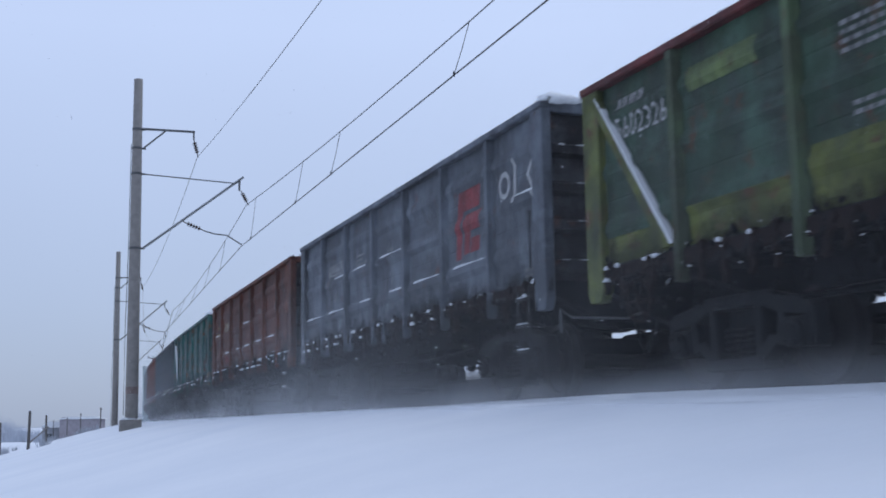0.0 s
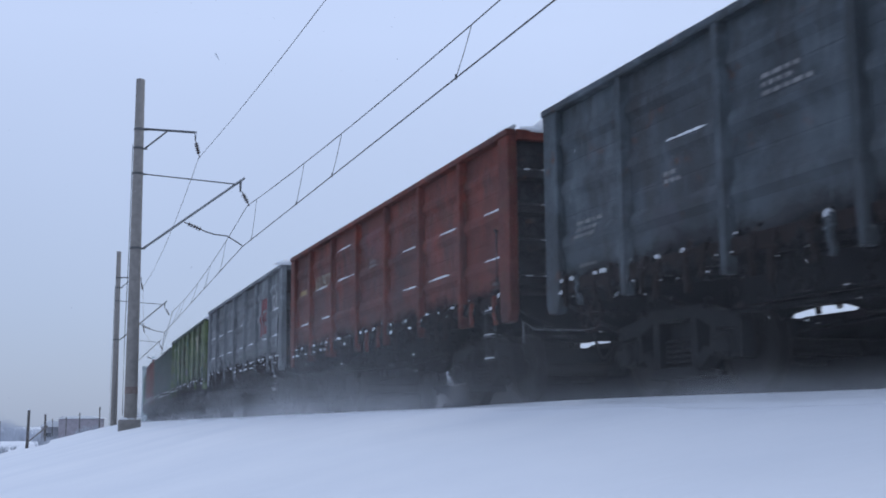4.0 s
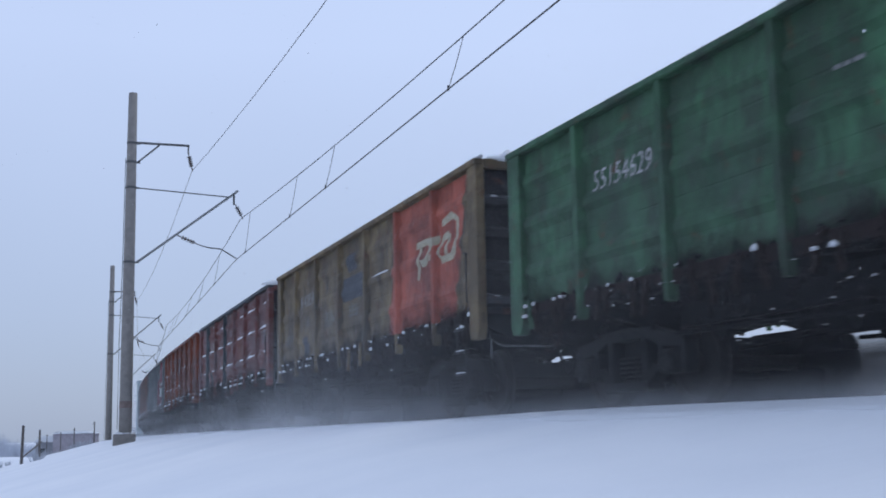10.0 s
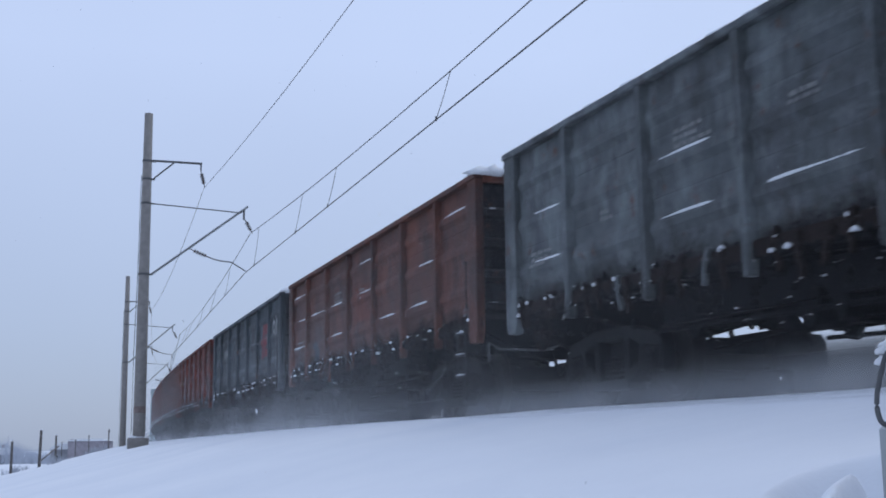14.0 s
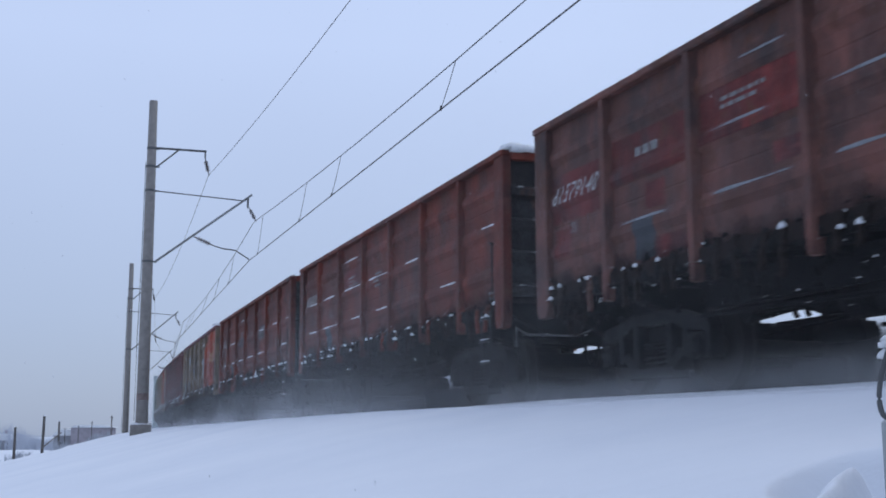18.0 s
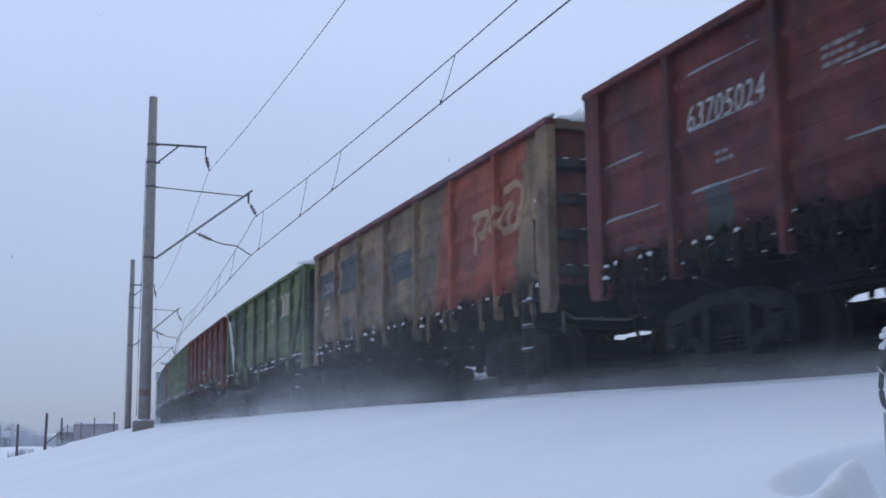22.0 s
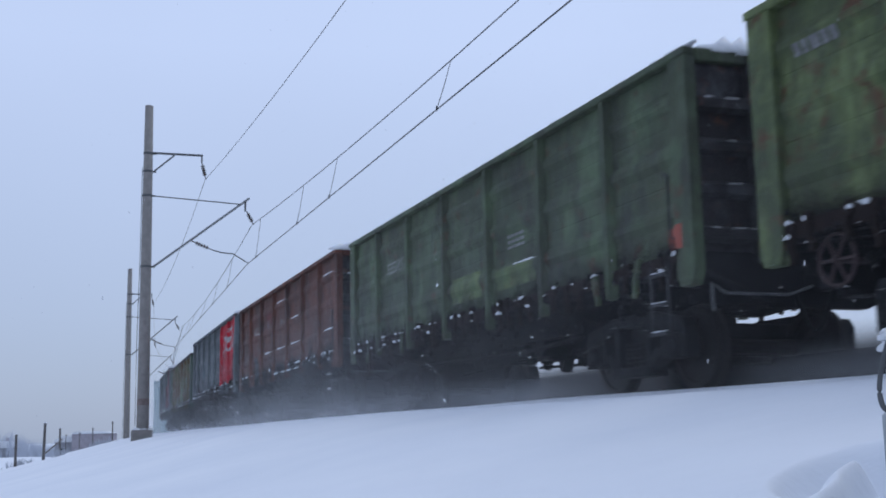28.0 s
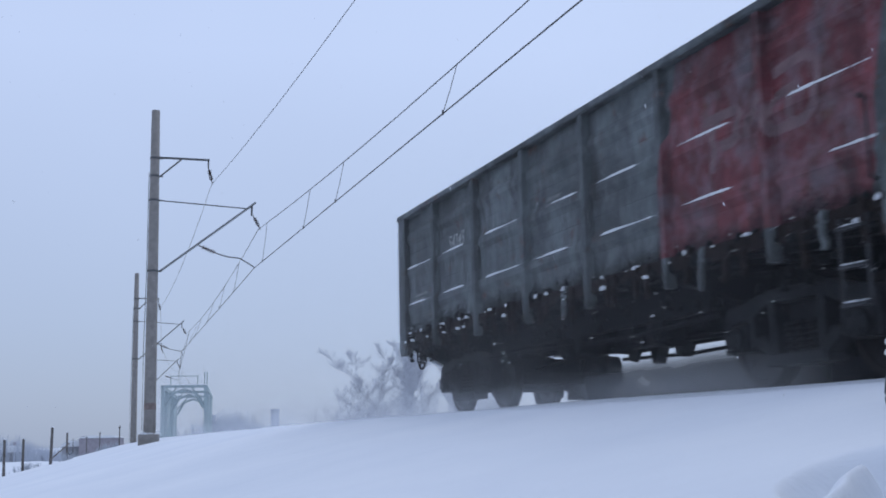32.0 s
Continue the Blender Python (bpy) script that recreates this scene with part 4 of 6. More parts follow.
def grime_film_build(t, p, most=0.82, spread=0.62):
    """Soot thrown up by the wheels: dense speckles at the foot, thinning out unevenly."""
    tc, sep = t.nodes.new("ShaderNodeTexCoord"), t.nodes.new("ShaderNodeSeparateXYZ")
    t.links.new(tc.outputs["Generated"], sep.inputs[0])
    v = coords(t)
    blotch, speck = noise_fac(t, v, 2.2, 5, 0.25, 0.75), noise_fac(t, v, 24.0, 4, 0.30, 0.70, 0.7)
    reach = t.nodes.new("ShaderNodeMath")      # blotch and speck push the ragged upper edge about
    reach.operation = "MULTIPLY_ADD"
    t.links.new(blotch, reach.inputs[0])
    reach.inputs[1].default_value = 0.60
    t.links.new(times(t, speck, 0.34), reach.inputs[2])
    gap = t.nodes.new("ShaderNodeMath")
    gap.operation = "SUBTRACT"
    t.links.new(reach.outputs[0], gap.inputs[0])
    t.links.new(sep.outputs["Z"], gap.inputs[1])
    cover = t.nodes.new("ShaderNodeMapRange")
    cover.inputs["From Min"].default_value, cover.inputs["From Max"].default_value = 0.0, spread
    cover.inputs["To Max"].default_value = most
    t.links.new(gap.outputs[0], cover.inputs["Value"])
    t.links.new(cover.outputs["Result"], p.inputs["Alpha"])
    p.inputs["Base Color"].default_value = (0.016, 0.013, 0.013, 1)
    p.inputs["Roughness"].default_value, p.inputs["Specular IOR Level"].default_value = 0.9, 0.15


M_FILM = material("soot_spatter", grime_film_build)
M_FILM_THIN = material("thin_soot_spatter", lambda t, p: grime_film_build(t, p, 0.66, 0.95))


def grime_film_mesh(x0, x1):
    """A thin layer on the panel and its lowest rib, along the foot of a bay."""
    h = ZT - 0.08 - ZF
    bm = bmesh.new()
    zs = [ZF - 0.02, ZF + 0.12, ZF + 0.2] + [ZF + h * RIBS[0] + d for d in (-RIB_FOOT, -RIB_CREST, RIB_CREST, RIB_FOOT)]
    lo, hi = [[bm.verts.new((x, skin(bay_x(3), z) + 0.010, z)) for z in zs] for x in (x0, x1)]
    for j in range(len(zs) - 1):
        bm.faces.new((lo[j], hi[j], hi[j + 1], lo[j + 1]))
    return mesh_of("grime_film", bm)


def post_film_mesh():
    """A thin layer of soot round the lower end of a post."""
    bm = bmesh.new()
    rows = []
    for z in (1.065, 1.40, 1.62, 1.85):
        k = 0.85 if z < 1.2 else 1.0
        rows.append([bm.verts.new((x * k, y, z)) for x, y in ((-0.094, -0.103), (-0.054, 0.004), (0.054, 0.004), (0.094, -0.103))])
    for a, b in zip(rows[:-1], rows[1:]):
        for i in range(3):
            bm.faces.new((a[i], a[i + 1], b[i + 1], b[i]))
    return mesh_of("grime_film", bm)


# ---- painted marks ----
def number(text, bay=1, z=2.55, size=0.36, mat=None, dx=0.0):
    return lambda w: lettering("wagon_number", text, size, mat or M_WHITE, w, bay_x(bay) + dx, z, "stencilled digits", 0.15)


def bars(bay, z, rows=3, width=0.6, mat=None, dx=0.0, h=0.042):
    """Lines of small unreadable stencilling."""
    def do(w):
        rnd = random.Random(bay * 7 + int(z * 10) + rows)
        polys = []
        for r in range(rows):
            x = bay_x(bay) + dx + width / 2
            end = x - width * rnd.uniform(0.6, 1.0)
            while x > end:
                step = rnd.uniform(0.06, 0.16)
                polys.append(rect(x - step, x, z - r * h * 1.9, z - r * h * 1.9 + h))
                x -= step + 0.035
        flat_mark("stencil", polys, mat or M_STENCIL, w, "small worn stencil lines", 0.008)
    return do


def patch(bay, x0, x1, z0, z1, mat, label="painted-over patch"):
    return lambda w: flat_mark("paint_patch", [rect(bay_x(bay) - x1, bay_x(bay) - x0, z0, z1)], mat, w, label)


def emblem_blocks(bay, z, mat, size=1.0, dx=0.0):
    """A ring, a bar and a bent stroke that stand for an owner's sign."""
    def do(w):
        x, u = bay_x(bay) + dx, size
        ring = [(x + (0.48 + 0.16 * math.cos(0.5236 * i)) * u, z + (0.30 + 0.15 * math.sin(0.5236 * i)) * u) for i in range(13)]
        polys = stroke(ring, 0.07 * u) + [rect(x + 0.10 * u, x + 0.18 * u, z + 0.02 * u, z + 0.58 * u, 0.03 * u)]
        polys += stroke([(x - 0.52 * u, z + 0.56 * u), (x - 0.28 * u, z + 0.30 * u), (x - 0.50 * u, z + 0.02 * u)], 0.075 * u)
        flat_mark("owner_sign", polys, mat, w, "worn white strokes of an owner's sign", 0.008)
    return do


def red_flag(bay, z):
    """Slanted red bars of a faded sign."""
    def do(w):
        x = bay_x(bay)
        polys = [rect(x + 0.28, x + 0.50, z, z + 0.95, 0.16), rect(x - 0.45, x + 0.22, z + 0.66, z + 0.95, 0.05),
                 rect(x - 0.05, x + 0.18, z + 0.05, z + 0.60, 0.10), rect(x - 0.48, x - 0.08, z + 0.36, z + 0.60, 0.04), rect(x - 0.42, x - 0.08, z + 0.05, z + 0.25, 0.04)]
        flat_mark("red_sign", polys, M_MARKRED, w, "faded red slanted bars", 0.008)
    return do


def stroke(pts, wide):
    """Quads along a bent line, mitred where it bends."""
    edge = []
    for i, (x, z) in enumerate(pts):
        (ax, az), (bx, bz) = pts[max(i - 1, 0)], pts[min(i + 1, len(pts) - 1)]
        if pts[0] == pts[-1] and i in (0, len(pts) - 1):
            (ax, az), (bx, bz) = pts[-2], pts[1]
        d = math.hypot(bx - ax, bz - az)
        nx, nz = -(bz - az) / d * wide / 2, (bx - ax) / d * wide / 2
        edge.append(((x + nx, z + nz), (x - nx, z - nz)))
    return [[a[0], a[1], b[1], b[0]] for a, b in zip(edge[:-1], edge[1:])]


def swoosh_sign(bay, z, mat, u=1.0, dx=0.0):
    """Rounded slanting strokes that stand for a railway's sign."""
    def do(w):
        x = bay_x(bay) + dx

        def at(a, b):
            return x - (1.5 * a + 0.10 * b) * u, z + 0.95 * b * u
        lines = ([(0.04, -0.20), (0.12, 0.44)], [(-0.06, 0.46), (0.38, 0.46), (0.44, 0.36), (0.41, 0.14), (0.32, 0.08), (0.16, 0.08)], [(0.50, 0.06), (0.66, 0.46)], [(0.56, 0.20), (0.78, 0.44)],
                 [(0.84, 0.66), (1.18, 0.72), (1.34, 0.60), (1.34, 0.14), (1.20, 0.0), (0.86, 0.0), (0.80, 0.16), (0.90, 0.38), (1.08, 0.42)], [(1.04, 0.06), (1.10, 0.42)])
        polys = [quad for line in lines for quad in stroke([at(*q) for q in line], 0.125 * u)]
        flat_mark("railway_sign", polys, mat, w, "pale rounded strokes of a railway sign", 0.008)
    return do


def ringed_sign(bay, z, mat):
    """A ringed emblem and three block shapes."""
    def do(w):
        x, polys = bay_x(bay - 1) - 0.15, []
        for i in range(12):
            a, b = 2 * math.pi * i / 12, 2 * math.pi * (i + 0.8) / 12
            polys.append([(x + r * math.cos(t_), z + 0.3 + r * math.sin(t_)) for r, t_ in ((0.26, a), (0.34, a), (0.34, b), (0.26, b))])
        for dz in (0.18, 0.28, 0.38):
            polys.append(rect(x - 0.16, x + 0.16, z + dz, z + dz + 0.06, 0.05))
        x = bay_x(bay)
        polys += [rect(x + 0.14, x + 0.48, z, z + 0.56), rect(x - 0.20, x + 0.04, z, z + 0.58, 0.05), rect(x - 0.62, x - 0.32, z, z + 0.56)]
        flat_mark("ringed_sign", polys, mat, w, "pale ringed emblem and block shapes", 0.008)
    return do


def field(mat, a=4.55, b=6.45, lean=0.55):
    """A colour field from bay a to bay b (bays counted from the far end), with slanting edges."""
    def do(w):
        x0, x1 = LB - BAY * a, LB - BAY * b
        lo, hi = ZF + 0.01, ZT - 0.10
        flat_mark("colour_field", [[(x1 + lean * 0.5, lo), (x0 + lean * 0.5, lo), (x0 - lean * 0.5, hi), (x1 - lean * 0.5, hi)]], mat, w, "slanting painted colour field")
    return do


def twenty(bay=1, z=2.10, mat=None):
    return number("20", bay, z, 0.19, mat or M_STENCIL)


COMMON = (bars(0, 2.0, 3, 0.5), bars(1, 2.2, 2, 0.35), bars(2, 2.75, 3, 0.7), bars(3, 2.6, 2, 0.5), bars(6, 1.55, 3, 0.22, dx=-0.25), patch(1, -0.35, 0.1, 1.45, 1.90, M_DARKPATCH, "dark stencil field"), bars(0, 1.5, 1, 0.4))


def fgk(num, bay=0):
    return (red_flag(5, 2.0), emblem_blocks(6, 2.45, M_WHITE), number(num, bay, 2.6, 0.34, dx=0.0 if bay else -0.10)) + COMMON[1:]


WAGONS = [
    dict(tall=0.978, body=P_PATCHGREEN, corner=P_OLIVE, rim=P_DBROWN, bays={2: P_PATCHGREEN, 4: P_OLIVE, 5: P_MGREEN}, posts={1: P_OGREEN, 2: P_OGREEN, 3: P_OGREEN, 4: P_OGREEN}, braces=(0, 6), brace_mat=P_OLIVE, snowy=0.1, marks=(patch(0, -0.75, 0.8, 1.42, 1.72, P_OLIVE), patch(1, -0.8, 0.8, 1.42, 1.8, P_OLIVE), patch(1, -0.7, 0.4, 2.95, 3.2, P_GREEN), patch(2, -0.8, 0.8, 1.42, 2.0, P_OLIVE), patch(3, -0.5, 0.7, 2.3, 2.9, P_OLIVE), number("5602326", 0, 2.78, 0.34, dx=-0.2), bars(0, 3.12, 1, 0.8, dx=-0.15, h=0.12), bars(2, 2.9, 4, 0.7), bars(2, 2.2, 2, 0.5)), label="patched green and yellow-green open freight wagon with a snowy brace"),
    dict(tall=1.03, body=P_GREY, marks=fgk("60826658", 1), label="slate grey open freight wagon with a faded red mark"),
    dict(tall=1.022, body=P_BROWN, marks=(number("62083787", 1, 2.58, 0.36, M_CREAM), twenty(), patch(0, -0.5, 0.25, 2.50, 2.60, M_YELLOW, "yellow stripe"), bars(0, 2.75, 1, 0.4, M_YELLOW, h=0.08), patch(1, -0.4, 0.2, 1.60, 1.78, P_RED), bars(4, 2.7, 2, 0.5)), label="maroon brown open freight wagon streaked with snow"),
    dict(body=P_TEAL, braces=(0, 6), brace_mat=P_TEAL, snowy=0.1, marks=(bars(1, 2.6, 2, 0.6), emblem_blocks(6, 2.7, M_WHITE, 0.5)), label="teal open freight wagon eaten by rust, with diagonal braces"),
    dict(body=P_DGREY, snowy=0.6, marks=(emblem_blocks(6, 2.5, M_WHITE, 0.8),) + COMMON, label="dark slate open freight wagon with a white mark"),
    dict(tall=1.015, body=P_REDBR, marks=(number("63174270", 1, 2.55, 0.38, M_CREAM), patch(0, -0.3, 0.3, 2.56, 2.68, M_YELLOW, "yellow stripe"), twenty(), patch(3, -0.6, 0.5, 2.75, 3.2, P_DBROWN)) + COMMON[3:5], label="red-brown open freight wagon with a cream stencilled number"),
    dict(body=P_LGREY, snowy=1.6, marks=fgk("62392212"), tall=1.02, label="light slate open freight wagon with slanted red bars"),
    dict(tall=0.985, body=P_GREEN, corner=P_GREEN, posts={i: P_OGREEN for i in range(1, 7)}, rim=P_DGREEN, snowy=0.05, marks=(ringed_sign(5, 2.5, M_CREAM), number("57933426", 1, 2.92, 0.34, M_CREAM), patch(6, -0.6, 0.6, 1.45, 1.85, P_TEAL, "repainted teal patch"), patch(0, -0.6, -0.2, 1.45, 2.05, P_TEAL, "repainted teal patch"), patch(1, -0.7, -0.2, 1.45, 1.72, P_TEAL, "repainted teal patch"), patch(1, -0.72, -0.4, 1.75, 2.0, M_DARKPATCH, "dark stencil field"), patch(3, -0.2, 0.7, 2.95, 3.3, P_TEAL, "repainted teal patch"), patch(3, -0.6, 0.1, 1.75, 2.05, M_DARKPATCH, "dark stencil field"), bars(3, 2.6, 3, 0.8), bars(0, 2.9, 2, 0.3)), label="leaf green open freight wagon with a pale sign"),
    dict(tall=0.943, body=P_DGREEN, snowy=0.3, marks=(number("60811323", 0, 2.75, 0.3, dx=-0.10),) + tuple(patch(b, -0.83, 0.83, 1.40, 1.70 + 0.05 * (b % 3), P_TEAL, "repainted teal strip") for b in range(7)) + (patch(3, -0.5, 0.55, 2.15, 2.6, P_TEAL, "repainted teal patch"), bars(4, 2.6, 2, 0.9)), label="dark bottle-green open freight wagon"),
    dict(body=P_REDBR, bays={0: P_RED, 1: P_RED, 2: P_ORANGE, 3: P_ORANGE, 4: P_ORANGE, 5: P_ORANGE}, marks=(number("60076064", 0, 2.55, 0.335, dx=-0.10), bars(0, 2.98, 1, 0.8, h=0.14), twenty(0, 2.36)) + COMMON, label="red-brown and orange open freight wagon with white stencilling"),
    dict(tall=0.94, body=P_MGREEN, snowy=0.0, marks=(number("55154629", 1, 2.55, 0.36), bars(3, 2.75, 1, 0.5), bars(5, 2.75, 3, 0.6)), label="emerald green open freight wagon"),
    dict(body=P_OCHRE, snowy=0.1, corner=P_OCHRE, **{"marks": (field(P_CORAL, 4.8, 6.55), swoosh_sign(5, 2.33, M_CREAM, 0.88, dx=0.0), number("61418547", 1, 2.55, 0.38), patch(3, -0.8, 0.7, 2.30, 2.75, M_NAVY), patch(3, -0.45, 0.15, 2.85, 3.18, M_NAVY), twenty(1, 2.15), bars(2, 2.2, 4, 0.7), bars(3, 2.15, 3, 0.8)) + COMMON[:2] + COMMON[5:6]}, label="khaki tan open freight wagon with a coral red end"),
    dict(body=P_PLUM, snowy=1.7, drift=1.25, posts={1: P_DGREY, 3: P_DGREY}, rim=P_DGREY, marks=(number("61524943", 1, 2.60, 0.36), twenty(1, 2.2)) + COMMON[2:] + (bars(6, 2.4, 4, 0.8), patch(4, -0.6, 0.5, 2.0, 2.5, P_ORANGE)), label="streaked plum-brown open freight wagon"),
    dict(body=P_ORANGE, marks=(number("63471155", 1, 2.55, 0.38), patch(3, -0.6, 0.5, 2.50, 3.0, M_BLUEPATCH), twenty(), patch(0, -0.3, 0.35, 2.56, 2.68, M_YELLOW, "yellow stripe")) + COMMON[1:], label="orange oxide open freight wagon with snow on its ribs"),
    dict(body=P_TGREY, **{"marks": (field(P_WINE, 5.0, 6.55), swoosh_sign(5, 1.85, M_WHITE, 0.80, dx=0.30)) + COMMON[:4]}, label="green-grey open freight wagon with a wine red field"),
    dict(body=P_BROWN, marks=(patch(3, -0.6, 0.6, 2.0, 2.7, P_ORANGE),) + COMMON, label="maroon brown open freight wagon with an orange patch"),
    dict(streak=M_RIME, snowy=1.4, body=P_DGREY, marks=(red_flag(5, 2.0), emblem_blocks(6, 2.45, M_WHITE), number("60089802", 1, 2.55, 0.36), bars(3, 2.9, 2, 0.4)), label="dark blue-grey open freight wagon with a white sign"),
    dict(body=P_REDBR, snowy=0.1, marks=(number("60164936", 1, 2.55, 0.38), twenty(1, 2.15), bars(0, 3.0, 1, 0.7, h=0.13), patch(0, -0.4, 0.3, 2.42, 2.50, M_YELLOW, "yellow stripe"), bars(0, 2.62, 1, 0.4, M_YELLOW, h=0.07), patch(3, -0.82, 0.82, 1.6, 2.75, P_RED), bars(3, 3.0, 4, 0.9), patch(4, -0.6, 0.6, 2.1, 2.8, P_DBROWN)) + COMMON[3:], label="rust-orange open freight wagon with plum patches"),
    dict(streak=M_RIME, snowy=1.4, body=P_DTAN_RED, marks=(patch(0, -0.6, 0.82, 2.18, 2.80, P_RED), patch(1, -0.82, 0.82, 2.36, 2.90, P_RED), patch(2, -0.82, 0.82, 2.42, 2.95, P_RED), number("61579140", 0, 2.42, 0.335, dx=-0.10), twenty(0, 2.02), patch(0, -0.5, -0.05, 1.75, 2.1, P_RED), patch(1, -0.1, 0.3, 1.98, 2.28, P_RED), patch(1, 0.05, 0.8, 1.42, 1.66, P_RED), patch(2, 0.35, 0.8, 2.0, 2.2, P_RED), patch(4, -0.7, 0.6, 2.5, 3.1, P_RED), patch(4, -0.6, 0.7, 1.7, 2.25, P_RED), patch(5, -0.7, 0.5, 2.2, 2.8, P_RED), bars(1, 2.62, 1, 0.6, h=0.1), bars(2, 2.8, 2, 0.9), bars(5, 3.0, 2, 0.9)) + COMMON[5:6], label="dark maroon open freight wagon with red patches"),
    dict(body=P_REDBR, marks=(number("60440187", 0, 2.55, 0.335, dx=-0.10), patch(2, -0.7, 0.7, 2.55, 2.95, P_RED), bars(3, 2.6, 4, 0.4)) + COMMON[1:], label="red-brown open freight wagon with snow on its ribs"),
    dict(body=P_REDBR, marks=(number("60141629", 0, 2.55, 0.335, dx=-0.10), twenty(0, 2.2), patch(2, -0.6, 0.7, 2.3, 2.6, M_BLUEPATCH), patch(4, -0.6, 0.6, 2.3, 2.7, M_BLUEPATCH), bars(4, 2.6, 4, 0.8)) + COMMON, label="red-brown open freight wagon with violet patches"),
    dict(body=P_TAN, rim=P_WINE, snowy=0.1, **{"marks": (field(P_CORAL, 4.95, 6.75), swoosh_sign(5, 2.35, M_PEACH, 0.85, dx=0.1), twenty(1, 2.2, M_CREAM), patch(4, -0.6, 0.6, 1.9, 2.6, M_PALEPATCH, "pale painted-over patch"), patch(1, -0.8, 0.75, 2.68, 2.98, M_PALEPATCH, "pale painted-over patch"), patch(2, -0.7, 0.8, 2.15, 2.40, M_SLATE), patch(0, -0.4, 0.75, 1.5, 1.85, M_PALEPATCH, "pale painted-over patch"), patch(2, 0.3, 0.8, 2.85, 3.0, M_PALEPATCH, "pale painted-over patch"), bars(1, 2.02, 2, 0.7, M_CREAM), bars(0, 2.2, 2, 0.4, M_CREAM, h=0.06)) + COMMON[5:6]}, label="khaki tan open freight wagon with pale patches and a coral end"),
    dict(streak=M_RIME, snowy=1.4, body=P_DBROWN, marks=(number("63705024", 1, 2.55, 0.38), patch(3, -0.6, 0.6, 2.3, 2.8, P_RED)) + COMMON[1:], label="dark maroon open freight wagon"),
    dict(body=P_DTAN, rim=P_WINE, end=P_DTAN_RED, snowy=0.1, **{"marks": (field(P_CORAL, 4.6, 6.4), swoosh_sign(5, 2.3, M_PEACH, 0.9, dx=0.1), twenty(0, 2.3), patch(0, -0.75, 0.8, 2.45, 3.0, M_NAVY), bars(0, 2.2, 2, 0.5, M_CREAM, h=0.07), number("61350989", 0, 2.55, 0.335, dx=-0.10), patch(1, -0.6, 0.7, 2.4, 3.1, M_NAVY), patch(3, -0.6, 0.6, 2.2, 2.7, M_NAVY)) + COMMON[1:4] + COMMON[5:6]}, label="brown khaki open freight wagon with blue patches and a coral end"),
    dict(body=P_GREEN, corner=P_MOSS, posts={i: P_OGREEN for i in range(1, 7)}, braces=(0, 6), brace_mat=P_OGREEN, snowy=0.0, bays={0: P_PATCHGREEN, 1: P_PATCHGREEN}, marks=(ringed_sign(5, 2.5, M_CREAM), number("56662025", 0, 2.98, 0.34, dx=-0.25), patch(0, 0.1, 0.8, 1.8, 2.3, P_OGREEN), patch(1, -0.8, 0.0, 1.42, 1.9, P_GREEN), patch(1, -0.2, 0.75, 2.6, 2.9, P_GREEN), bars(1, 2.5, 3, 0.7), bars(2, 2.3, 3, 0.7)), label="leaf green open freight wagon with braces and a pale sign"),
    dict(body=P_REDBR, snowy=0.12, marks=(number("60702863", 0, 2.55, 0.335, dx=-0.10), patch(3, -0.6, 0.6, 2.6, 2.9, P_DBROWN), patch(4, -0.5, 0.6, 2.0, 2.35, M_PALEPATCH, "pale painted-over patch")) + COMMON, label="red-brown open freight wagon with white stencilling"),
    dict(body=P_GREEN, snowy=0.05, marks=(ringed_sign(5, 2.5, M_CREAM), bars(6, 2.9, 1, 0.4), patch(6, -0.5, 0.4, 1.42, 1.75, M_DARKPATCH, "dark stencil field")), label="leaf green open freight wagon with a ringed emblem"),
    dict(body=P_MGREY, **{"marks": (field(P_OLDCORAL, 4.6, 6.7), swoosh_sign(5, 2.2, M_PEACH, 0.85, dx=0.2),) + COMMON[:3]}, label="light slate open freight wagon with a faded coral end"),
    dict(tall=0.965, body=P_MOSS, snowy=0.05, bays={1: P_OGREEN, 3: P_OGREEN}, marks=(bars(0, 2.9, 1, 0.7, h=0.12), bars(1, 2.6, 3, 0.7, M_DARKPATCH), patch(2, -0.5, 0.5, 2.2, 2.35, M_DARKPATCH, "scraped bare patch")), label="leaf green open freight wagon scraped and rusty"),
    dict(body=P_OGREEN, snowy=0.1, marks=(number("5355115", 1, 2.55, 0.3), bars(4, 2.3, 3, 0.6), patch(3, -0.7, 0.5, 1.6, 2.0, P_GREEN), patch(4, -0.7, 0.6, 1.6, 1.9, P_GREEN), patch(6, 0.3, 0.72, 1.42, 1.68, P_CORAL)), tall=0.975, label="dark green open freight wagon with an orange patch"),
    dict(body=P_BROWN, marks=(number("60551115", 1, 2.55, 0.32), patch(2, -0.4, 0.5, 2.6, 3.0, P_RED)) + COMMON, label="maroon brown open freight wagon with snow on its ribs"),
    dict(streak=M_RIME, snowy=1.4, tall=1.02, body=P_MGREY, **{"marks": (field(P_SIGNAL, 4.88, 6.82, 0.57), swoosh_sign(5, 2.5, M_WHITE, 1.0, dx=0.37), number("61070857", 1, 2.55, 0.32)) + COMMON[:1] + COMMON[2:4]}, label="light slate open freight wagon with a bright red field"),
    dict(body=P_RUSTY, snowy=0.05, rim=P_DARK_SHADE, corner=P_DGREEN, marks=(number("56255169", 0, 2.55, 0.335, dx=-0.10), patch(1, -0.6, 0.6, 2.3, 2.9, P_TEAL), bars(3, 2.7, 2, 0.5)), tall=0.937, label="rust-eaten green open freight wagon"),
